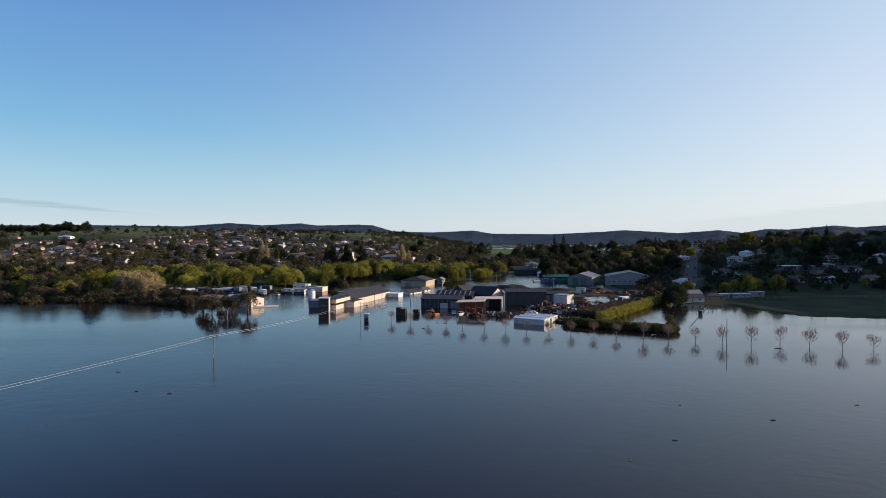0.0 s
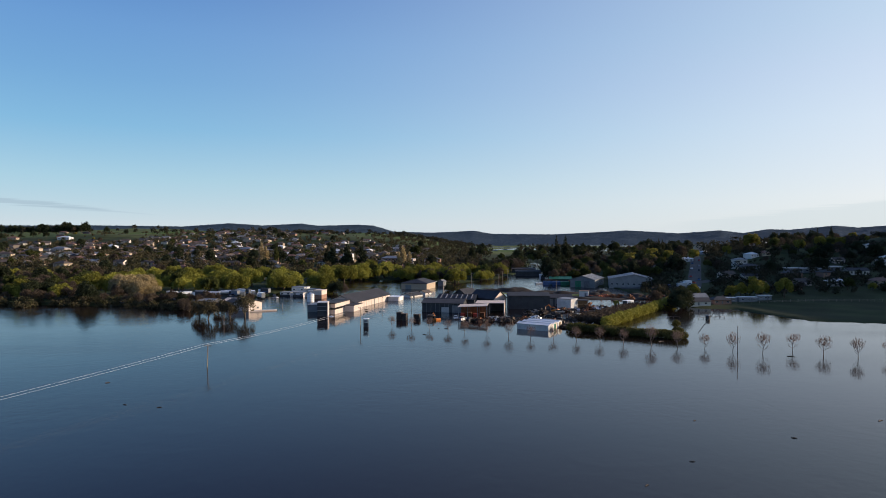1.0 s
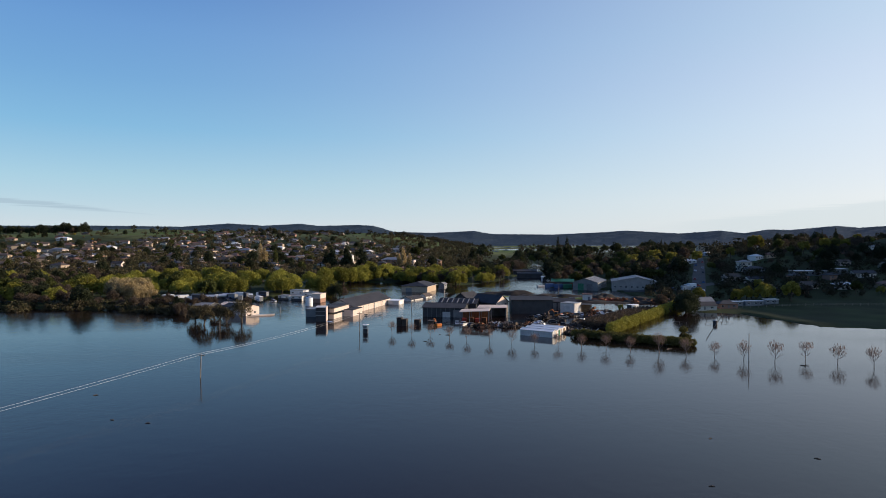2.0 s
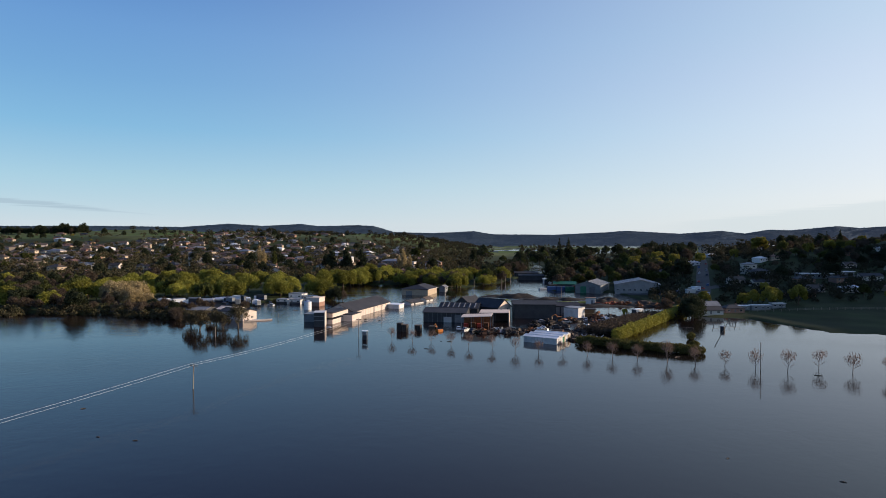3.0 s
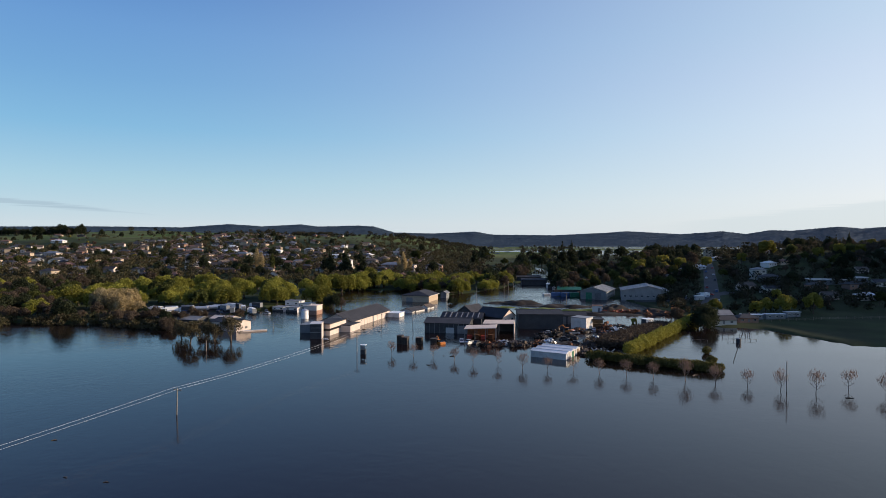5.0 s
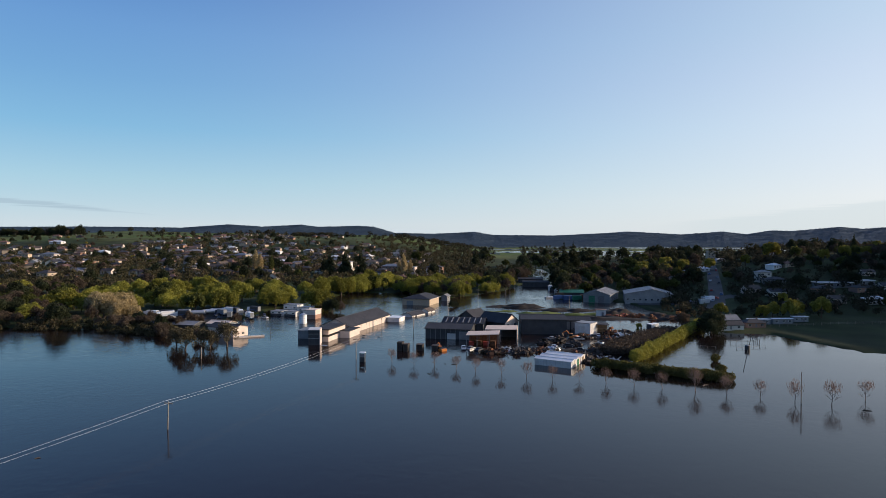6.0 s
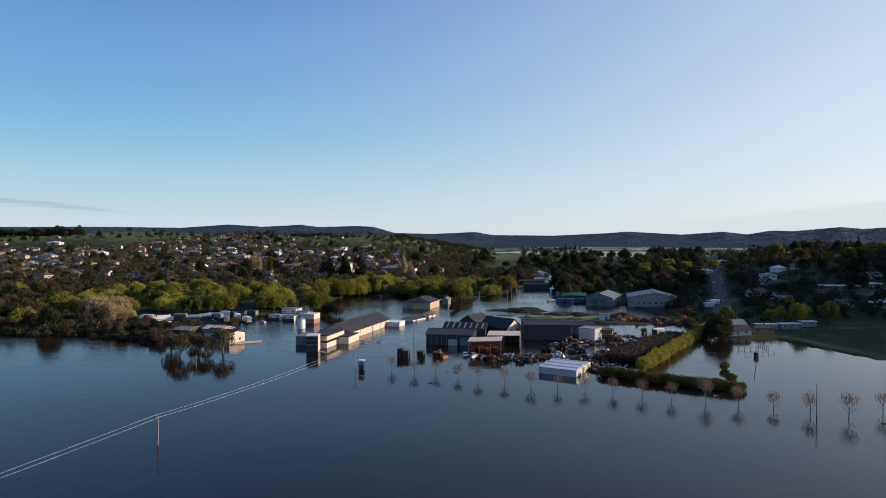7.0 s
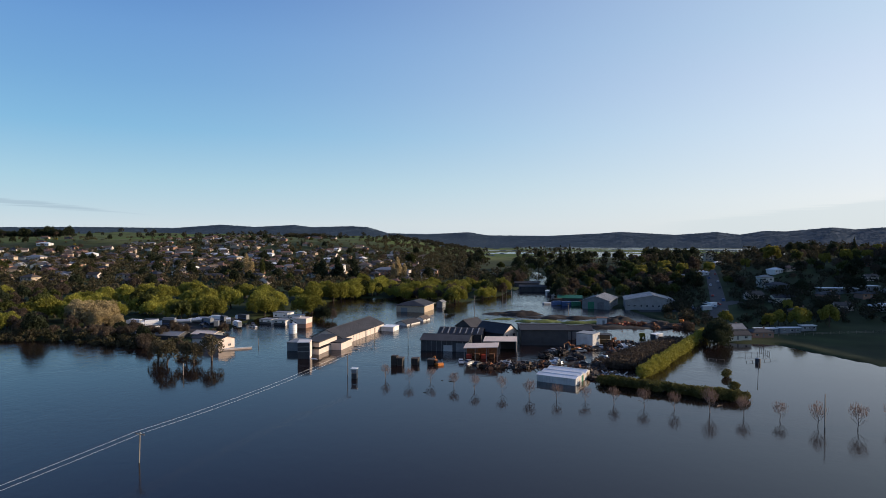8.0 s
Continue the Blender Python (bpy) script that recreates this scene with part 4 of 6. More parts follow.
# second warehouse, hip-ended, beyond
wb = empty("warehouse", -17.0, 423.0, 0, -17)
one_box("wall", (-9, 9, -9.5, 9.5, -1.8, 3.8), M["buff_brick"], wb)
bm = bmesh.new()
low = [bm.verts.new((sx * 9.8, sy * 10.3, z)) for z in (3.82, 4.02) for sx, sy in ((-1, -1), (1, -1), (1, 1), (-1, 1))]
top = [bm.verts.new((0, -3.5, 6.5)), bm.verts.new((0, 10.3, 6.5))]
bm.faces.new(low[3::-1])
for i in range(4):
    bm.faces.new((low[i], low[(i + 1) % 4], low[4 + (i + 1) % 4], low[4 + i]))
for f in ((low[4], low[5], top[0]), (low[5], low[6], top[1], top[0]), (low[6], low[7], top[1]), (low[7], low[4], top[0], top[1])):
    bm.faces.new(f)
part("roof", bm, M["dark_roof"], wb, "dark sheet roof with one hipped end")
cladding(wb, -8.9, -9.53, 8.9, -9.53, -1, 3.7, "buff_brick", 2.9)
one_box("gutter", (9.82, 9.95, -10.3, 10.3, 3.86, 4.0), M["white_wall"], wb)
panel_door(wb, -4.0, -9.52, 4.2, -0.8, 2.6, "-y", "grey_wall")
tagged(wb, "tan flooded warehouse with a dark hipped roof and sunlit wall", "building")
sh = shed("house", "low dark-roofed house sunk to its windows in flood water", -18.8, 364, -30, 7, 13, 0.9, 2.2, "white_wall", "dark_roof", 0)
window(sh, 3.5, -3, 0.3, 1.4, 0.6, "+x")
sh = shed("house", "small white gabled house half under water", -11.4, 377.5, -30, 5.0, 7, 1.2, 2.4, "white_wall", "brown_roof", 0)
window(sh, 2.5, 0, 0.5, 1.2, 0.6, "+x")
sh = shed("house", "small grey hut beyond the tan warehouse", -1.0, 441, -20, 4, 6, 3.4, 4.4, "grey_wall", "grey_roof", 0)
window(sh, 2.0, 0, 2.2, 1.2, 1.0, "+x")
plant(DARK[1], 2.6, 402, 0.4, -0.6)
plant(DARK[2], 5.2, 407, 0.32, -0.6)

# dark factory with several roofs
fa = shed("factory_shed", "dark steel factory shed with a low grey roof", 0.5, 293.5, 90 - 11, 13.5, 19, 4.2, 5.6, "dark_wall", "dark_roof", 1.2)
panel_door(fa, -6.75, -1.5, 3.6, -0.6, 2.4, "-x", "silver", "roller_door")
panel_door(fa, -6.75, -7.0, 4.6, -0.6, 3.3, "-x", "grey_wall", "roller_door")
cladding(fa, -6.78, -9.4, -6.78, 9.4, -1, 4.1, "grey_wall", 1.9)
fb = shed("factory_shed", "dark shed with rows of pale rooflights", 7.0, 305.5, 90 - 11, 13, 18, 4.8, 6.6, "dark_wall", "dark_roof", 1.0)
for i in range(7):
    bm = bmesh.new()
    m = Matrix.Translation((-3.6, -7.5 + i * 2.5, 5.93)) @ Matrix.Rotation(-math.atan2(1.8, 7), 4, "Y")
    box(bm, -2.9, 2.9, -0.22, 0.22, 0.0, 0.16, m)
    part("rooflight", bm, M["grey_roof"], fb)
fc = shed("factory_shed", "steep-roofed dark shed behind the factory", 11.8, 327, -38, 9, 11, 4.6, 7.6, "dark_wall", "dark_roof", 1.0)
fd = shed("factory_hall", "gabled hall with a weathered board gable end", 22.1, 308.7, 46, 9.6, 15, 4.9, 8.2, "dark_wall", "dark_roof", 1.0)
bm = bmesh.new()
prism(bm, [(-4.75, -1.5), (4.75, -1.5), (4.75, 4.8), (0, 8.05), (-4.75, 4.8)], -7.66, -7.52)
part("gable_board", bm, M["pale_roof"], fd)
window(fd, -2.6, -7.66, 3.6, 1.2, 1.2, "-y")
window(fd, 2.2, -7.66, 3.6, 1.2, 1.2, "-y")
# carports with pale roofs in front of it
ca = empty("carport", 13.0, 271.5, 0, -8)
bm = bmesh.new()
prism(bm, [(-6.4, 4.6), (6.2, 5.2), (6.2, 5.4), (-6.4, 4.8)], -5, 5)
part("roof", bm, M["pale_roof"], ca, "flat pale sunlit steel roof")
for px in (-6.1, -2.1, 2.1, 5.9):
    for py in (-4.7, 4.7):
        one_box("post", (px - 0.1, px + 0.1, py - 0.1, py + 0.1, -1.5, 4.58 + (px + 6.4) * 0.043), M["grey_wall"], ca)
one_box("back_wall", (-6.2, 6.0, 4.82, 4.95, -1.5, 4.5), M["rust"], ca)
for i in range(4):
    one_box("crate", (-5.8 + i * 2.8, -3.8 + i * 2.8, 0.5, 3.0, -1.4, 1.3 + 0.4 * (i % 2)), M["rust" if i % 2 else "red"], ca)
tagged(ca, "open carport with a flat pale roof and rusty goods under it", "shelter")
cb = empty("carport", 21.4, 286.5, 0, -8)
bm = bmesh.new()
prism(bm, [(-6.4, 4.7), (6.6, 4.9), (6.6, 5.1), (-6.4, 4.9)], -6, 6)
part("roof", bm, M["pale_roof"], cb, "flat pale sunlit steel roof")
for px in (-6.1, 0, 6.3):
    for py in (-5.7, 5.7):
        one_box("post", (px - 0.1, px + 0.1, py - 0.1, py + 0.1, -1.5, 4.65), M["grey_wall"], cb)
one_box("back_wall", (-6.2, 6.4, 5.82, 5.95, -1.5, 4.65), M["dark_wall"], cb)
one_box("end_wall", (6.42, 6.56, -1.0, 5.7, -1.5, 4.65), M["pale_roof"], cb)
tagged(cb, "larger open shelter with a pale roof beside the gabled hall", "shelter")

# big black shed and its neighbours
bs = shed("black_shed", "large black low-pitched storage shed", 41.8, 309.0, 90 - 3, 19, 19.5, 6.4, 7.3, "dark_wall", "dark_roof", 1.2)
cladding(bs, -9.53, -9.6, -9.53, 9.6, -1, 6.3, "dark_wall", 1.5)
ls = shed("lean_to_shed", "long dark lean-to with an open front", 57.5, 318, 90 - 3, 9, 15, 4.2, 5.4, "dark_wall", "dark_roof", 1.2)
for i in range(5):
    panel_door(ls, -4.5, -6 + i * 3, 2.4, -0.8, 3.6, "-x", "grey_wall" if i % 2 else "door", "bay")
wx = empty("white_shed", 60.0, 301.5, 0, -38)
one_box("wall", (-3.6, 3.6, -3.6, 3.6, -1.6, 4.9), M["white_wall"], wx)
one_box("roof", (-3.8, 3.8, -3.8, 3.8, 4.92, 5.15), M["grey_roof"], wx)
cladding(wx, 3.63, -3.5, 3.63, 3.5, -1.4, 4.85, "pale_steel", 0.9)
cladding(wx, -3.5, -3.63, 3.5, -3.63, -1.4, 4.85, "pale_steel", 1.2)
panel_door(wx, -0.4, -3.6, 3.6, -1.0, 3.9, "-y", "pale_steel")
tagged(wx, "boxy pale steel shed with a roller door", "building")
oc = empty("open_bay", 67.5, 303.5, 0, -8)
for px in (-2.6, 0.0, 2.6):
    for py in (-2.4, 2.4):
        one_box("post", (px - 0.1, px + 0.1, py - 0.1, py + 0.1, -1.5, 3.9), M["timber"], oc)
one_box("roof", (-2.9, 2.9, -2.8, 2.8, 3.91, 4.1), M["dark_roof"], oc)
one_box("back_wall", (-2.7, 2.7, 2.5, 2.6, -1.5, 3.9), M["timber"], oc)
one_box("shelf", (-2.5, 2.5, 0.6, 2.3, 1.4, 1.55), M["timber"], oc)
tagged(oc, "open timber lean-to bay beside the steel shed", "shelter")

# three pale portable sheds with ridged roofs by the water
for i, (x, y) in enumerate(((34.2, 234.7), (36.6, 239.0), (39.2, 243.3))):
    s = shed("portable_shed", "long low pale steel shed standing in flood water", x, y, 90 - 31.5 - 0, 4.4, 12.6, 2.05, 2.5, "pale_steel", "silver_roof", 0, over=0.2)
    tagged(s, group="row of portable sheds")
    cladding(s, -2.22, -6.2, -2.22, 6.2, -0.8, 2.05, "silver", 1.0)
    panel_door(s, 0, -6.3, 1.5, -0.8, 1.9, "-y", ("pale_steel", "green_paint", "timber")[i], "door")
    one_box("end_panel", (1.0, 2.1, -6.36, -6.3, -0.8, 1.9), M["pale_roof"], s)

# dark crates in the water
for x, y, w, h in ((-18.6, 261.5, 2.0, 3.1), (-16.4, 260.6, 1.9, 2.6), (-11.3, 262.0, 2.4, 2.2), (-5.6, 262.2, 2.4, 1.8)):
    c = empty("crate", x, y, 0, -12)
    one_box("body", (-w / 2, w / 2, -1.4, 1.4, -1.0, h), M["dark_box"], c)
    one_box("lid", (-w / 2 - 0.1, w / 2 + 0.1, -1.5, 1.5, h + 0.01, h + 0.14), M["scrap"], c)
    for q in (-w / 2 + 0.12, 0, w / 2 - 0.12):
        one_box("batten", (q - 0.07, q + 0.07, -1.48, -1.4, -0.8, h - 0.05), M["scrap"], c)
    tagged(c, "dark square bin standing in the flood water", "crate", "crates in the water")

# sign stand / pump hut
hu = empty("pump_hut", -30.0, 240.3, 0, -10)
for a in (-0.85, 0.85):
    for b in (-0.6, 0.6):
        one_box("post", (a - 0.06, a + 0.06, b - 0.06, b + 0.06, -1.5, 3.2), M["grey_wall"], hu)
one_box("cabinet", (-0.75, 0.75, -0.5, 0.5, -0.8, 1.7), M["dark_wall"], hu)
one_box("roof", (-1.05, 1.05, -0.8, 0.8, 3.21, 3.35), M["white"], hu)
one_box("panel", (-0.72, 0.72, -0.58, -0.51, 1.9, 2.9), M["grey_wall"], hu)
tagged(hu, "small roofed pump cabinet standing in flood water", "hut")

# white house on the left bank
wh = shed("house", "cream gabled house at the water's edge with sunlit end wall", -96.0, 298.0, 62, 8.4, 15, 3.7, 4.8, "cream_wall", "dark_roof", 0, 0.0)
window(wh, 1.5, -7.5, 1.2, 1.3, 0.9, "-y")
for x, y, rz in ((-84.5, 291.5, 25),):
    k = empty("jetty_wall", x, y, 0, rz)
    one_box("wall", (-6, 6, -0.4, 0.4, -1.5, 0.5), M["cream_wall"], k)
    one_box("cap", (-6.1, 6.1, -0.5, 0.5, 0.51, 0.62), M["white_wall"], k)
    tagged(k, "low cream wall just above the flood", "wall")
sh = shed("open_shed", "dark low shed in the truck yard", -128, 318, 78, 9, 26, 2.4, 3.4, "dark_wall", "grey_roof", 1.2)
sh = shed("shed", "tin-roofed yard shed with a pale roof", -106, 318, 70, 7, 11, 2.4, 3.4, "grey_wall", "pale_roof", 1.2)

# offices in the water by the yard: white blocks, an orange brick store and a silo
for x, y, w, d, h, wm in ((-92, 366, 7, 6, 2.4, "white_wall"), (-83.5, 362, 7, 6, 2.6, "white_wall"), (-87, 377, 9, 6, 4.6, "white_wall"), (-76, 364, 6, 6, 3.0, "white_wall"), (-79, 374, 7, 5, 3.4, "white_wall")):
    k = empty("portable_office", x, y, 0, -20)
    one_box("wall", (-w / 2, w / 2, -d / 2, d / 2, -1.6, h), M[wm], k)
    one_box("roof", (-w / 2 - 0.25, w / 2 + 0.25, -d / 2 - 0.25, d / 2 + 0.25, h + 0.01, h + 0.2), M["grey_roof"], k)
    one_box("skirt", (-w / 2 - 0.02, w / 2 + 0.02, -d / 2 - 0.05, -d / 2 - 0.01, -1.0, h * 0.45), M["dark_wall"], k)
    for q in (-0.3, 0.3):
        window(k, q * w, -d / 2 - 0.06, h * 0.68, 1.2, 0.7, "-y")
    tagged(k, "white portable office block standing in the flood", "building", "portable offices")
k = empty("brick_store", -70.5, 352, 0, -14)
one_box("wall", (-2.6, 2.6, -3, 4, -1.6, 2.2), M["brick"], k)
one_box("upper_wall", (-2.62, 2.62, -3.02, 4.02, 2.22, 4.6), M["cream_wall"], k)
one_box("roof", (-2.8, 2.8, -3.2, 4.2, 4.62, 4.85), M["pale_roof"], k)
tagged(k, "sunlit brick and cream store block in the flood", "building")
k = empty("water_tank", -71.6, 333.5, 0, 0)
bm = bmesh.new()
tube(bm, (0, 0, -1.5), (0, 0, 4.2), 1.9, 1.9, 24)
part("body", bm, M["white"], k)
bm = bmesh.new()
tube(bm, (0, 0, 4.2), (0, 0, 5.0), 2.0, 0.4, 24)
part("lid", bm, M["silver"], k)
bm = bmesh.new()
for i in range(4):
    tube(bm, (0, 0, 0.3 + i * 1.1), (0, 0, 0.42 + i * 1.1), 1.94, 1.94, 24)
part("hoops", bm, M["pale_steel"], k)
tagged(k, "white cylindrical steel tank standing in water", "tank")

# large hall on the right bank with a paler neighbour
gh = shed("gabled_hall", "big pale grey steel hall with a shallow gabled roof", 130.5, 432, -14, 29, 26, 6.0, 9.2, "hall_wall", "grey_roof", 1.5, 0.3, shift=2.0)
for i in range(6):
    window(gh, -12.5 + i * 3.6, -13.0, 2.6, 1.4, 1.1, "-y")
panel_door(gh, 11.5, -13.0, 4.5, -0.2, 4.6, "-y", "door")
panel_door(gh, 14.5, -6, 6, -0.2, 4.8, "+x", "door")
cladding(gh, -14.4, -13.03, 14.4, -13.03, -0.5, 5.9, "hall_wall", 2.2)
gh = shed("gabled_hall", "older grey-green hall with a low roof", 103, 442, -26, 17, 30, 5.0, 7.6, "grey_wall", "grey_roof", 1.5, 0.3)
panel_door(gh, -3, -15, 4, -0.2, 4.2, "-y", "green_paint")
panel_door(gh, 3, -15, 4, -0.2, 4.2, "-y", "door")
for i in range(6):
    window(gh, 8.5, -11 + i * 4.2, 2.4, 1.6, 1.1, "+x")
k = shed("green_shed", "small green-roofed market shed", 89, 470, 80, 9, 16, 3.0, 4.6, "dark_wall", "green_paint", 1.2, 0.3)
k = shed("black_shed", "dark flat store at the end of the flooded street", 77, 560, 85, 14, 22, 4.0, 5.2, "dark_wall", "dark_roof", 1.2)
k = shed("black_shed", "dark long store in the flooded street", 78, 600, 85, 14, 22, 4.0, 5.2, "dark_wall", "dark_roof", 1.2)
k = empty("white_store", 86, 520, 0, -10)
one_box("wall", (-5, 5, -3, 3, -1.5, 3.4), M["white_wall"], k)
one_box("roof", (-5.3, 5.3, -3.3, 3.3, 3.41, 3.65), M["silver_roof"], k)
panel_door(k, -2, -3.0, 3.2, -0.8, 2.6, "-y", "dark_wall")
one_box("side_wing", (5.02, 7.5, -2, 3, -1.5, 6.5), M["white_wall"], k)
tagged(k, "white flat-roofed store with a dark door, flooded", "building")
k = empty("white_hut", 82.2, 362, 0, -15)
one_box("wall", (-2.6, 2.6, -2, 2, -0.5, 3.4), M["white_wall"], k)
one_box("roof", (-2.9, 2.9, -2.3, 2.3, 3.41, 3.6), M["red_roof"], k)
panel_door(k, 0.9, -2.0, 1.1, 0, 2.2, "-y", "door", "door")
tagged(k, "small white sunlit hut on the mound", "hut")
k = empty("shipping_container", 92.5, 311, 0, 40)
one_box("body", (-3.0, 3.0, -1.3, 1.3, -0.4, 3.1), M["white"], k)
cladding(k, -3, -1.33, 3, -1.33, -0.3, 3.0, "pale_steel", 0.5)
one_box("door", (-3.08, -3.01, -1.2, 1.2, -0.3, 3.0), M["dark_wall"], k)
tagged(k, "white shipping container open at one dark end", "container")


# ---- houses ----
def make_house(name, label, w, d, eave, ridge, wall, roof, hip=True, chimney=True):
    e = empty(name)
    bm = bmesh.new()
    if hip:
        box(bm, -w / 2, w / 2, -d / 2, d / 2, -2.5, eave)
    else:
        prism(bm, [(-d / 2, -2.5), (d / 2, -2.5), (d / 2, eave), (0, ridge), (-d / 2, eave)], -w / 2, w / 2)
        bmesh.ops.rotate(bm, verts=bm.verts, matrix=Matrix.Rotation(radians(90), 3, "Z"))
    part("wall", bm, M[wall], e)
    bm = bmesh.new()
    if hip:
        o = 0.6
        a = [bm.verts.new(p) for p in ((-w / 2 - o, -d / 2 - o, eave), (w / 2 + o, -d / 2 - o, eave), (w / 2 + o, d / 2 + o, eave), (-w / 2 - o, d / 2 + o, eave))]
        c = [bm.verts.new(p) for p in ((-w / 2 - o, -d / 2 - o, eave + 0.18), (w / 2 + o, -d / 2 - o, eave + 0.18), (w / 2 + o, d / 2 + o, eave + 0.18), (-w / 2 - o, d / 2 + o, eave + 0.18))]
        r = [bm.verts.new((-(w - d) / 2 - 0.3, 0, ridge)), bm.verts.new(((w - d) / 2 + 0.3, 0, ridge))]
        bm.faces.new(a[::-1])
        for i in range(4):
            bm.faces.new((a[i], a[(i + 1) % 4], c[(i + 1) % 4], c[i]))
        bm.faces.new((c[0], c[1], r[1], r[0]))
        bm.faces.new((c[1], c[2], r[1]))
        bm.faces.new((c[2], c[3], r[0], r[1]))
        bm.faces.new((c[3], c[0], r[0]))
    else:
        roof_slopes(bm, d, w, eave, ridge, 0.5, 0.18)
        bmesh.ops.rotate(bm, verts=bm.verts, matrix=Matrix.Rotation(radians(90), 3, "Z"))
    part("roof", bm, M[roof], e)
    if chimney:
        one_box("chimney", (w * 0.2, w * 0.2 + 0.7, 0.3, 1.0, eave, ridge + 0.9), M["brick"], e)
    for q in (-0.33, 0.3):
        window(e, q * w, -d / 2, eave - 1.25, 1.7, 1.2, "-y")
    window(e, w / 2, 0, eave - 1.25, 1.5, 1.2, "+x")
    one_box("door", (-0.5, 0.45, -d / 2 - 0.05, -d / 2, eave - 2.6, eave - 0.5), M["door"], e)
    return tagged(e, label, "house", "houses of the town")


HOUSES = [
    make_house("house", "brick bungalow with a dark hipped roof", 13, 9, 2.9, 5.2, "brick", "dark_roof"),
    make_house("house", "white weatherboard house with a grey iron roof", 12, 8.5, 3.0, 5.4, "weatherboard", "grey_roof", False),
    make_house("house", "buff brick house with a red tiled roof", 14, 9, 2.9, 5.3, "buff_brick", "red_roof"),
    make_house("house", "cream house with a brown tiled gable roof", 12, 8, 3.0, 5.4, "cream_wall", "brown_roof", False),
    make_house("house", "white rendered house with a pale iron roof", 13, 8.5, 3.0, 5.0, "white_wall", "silver_roof"),
    make_house("house", "two-storey brick house with a brown roof", 12, 9, 5.4, 7.8, "buff_brick", "brown_roof"),
    make_house("house", "long low house with a dark gable roof", 17, 8, 2.8, 4.8, "weatherboard", "dark_roof", False, False),
]
hr = random.Random(7)
placed = set()


def set_house(h, x, y, rz, s=1.0, z=None, label=""):
    z = gz(x, y) + 0.25 if z is None else z
    m = pose(x, y, z, 0, 0, rz)
    if h.name not in placed:
        placed.add(h.name)
        h.matrix_basis = m
        ob = h
    else:
        ob = copy_thing(h, m)
    ob.scale = (s, s, s)
    if label:
        tagged(ob, label)
    return ob


row = 0
y = 600.0
while y < 1420:
    row += 1
    x = -0.80 * y + hr.uniform(0, 20)
    while x < -0.03 * y + 10:
        keep = 0.5 if y < 1100 else 0.26
        if y > 1060 and x < -560:
            keep = 0.04
        if y > 1150 and x > -0.24 * y:
            keep = 0.05
        if y < 680 and -140 < x < -60:
            keep = 0.2
        if hr.random() < keep:
            set_house(HOUSES[hr.choice((0, 0, 1, 2, 2, 3, 3, 4, 5, 5, 6, 0, 3))], x, y + hr.uniform(-7, 7), hr.choice((0, 0, 90, -90, 180)) + hr.uniform(-14, 14) + 12 * math.sin(x / 130), hr.uniform(0.85, 1.15))
        x += hr.uniform(19, 30)
    y += 33 if y < 1000 else 42
# houses on the other bank
for x, y, k, rz in ((126, 310, 6, 6), (141, 317, 0, 2), (133, 326, 1, 8), (205, 412, 6, 5), (230, 408, 0, -4), (252, 406, 0, 6), (276, 414, 6, 0), (196, 428, 3, 10), (236, 372, 4, -5), (205, 366, 0, 8),
                    (219, 378, 3, -10), (192, 372, 0, 5), (262, 372, 2, 0), (285, 380, 0, 12), (250, 501, 4, 30), (262, 505, 2, 25), (212, 570, 4, 6), (228, 578, 4, -5), (180, 520, 5, 8), (300, 470, 3, 0),
                    (322, 455, 1, 10), (345, 480, 4, -8), (330, 520, 0, 5), (365, 530, 4, 5), (390, 500, 2, 0), (300, 600, 1, 0), (330, 640, 4, 10), (268, 720, 5, 0), (290, 680, 4, 5)):
    set_house(HOUSES[k], x, y, rz, hr.uniform(0.7, 0.85))


for x, y, w in ((149, 327, 10), (160.5, 328, 10), (171, 331, 7)):
    k = empty("site_cabin", x, y, gz(x, y), 3)
    one_box("wall", (-w / 2, w / 2, -1.4, 1.4, -1.0, 2.4), M["grey_wall"], k)
    one_box("roof", (-w / 2 - 0.25, w / 2 + 0.25, -1.7, 1.7, 2.41, 2.6), M["white"], k)
    for q in (-0.3, 0.05, 0.33):
        window(k, q * w, -1.4, 1.4, 1.1, 0.8, "-y")
    panel_door(k, w * 0.19, -1.4, 0.9, 0.0, 2.0, "-y", "door", "door")
    tagged(k, "long grey site cabin with a white flat roof", "cabin", "cabins by the paddock")


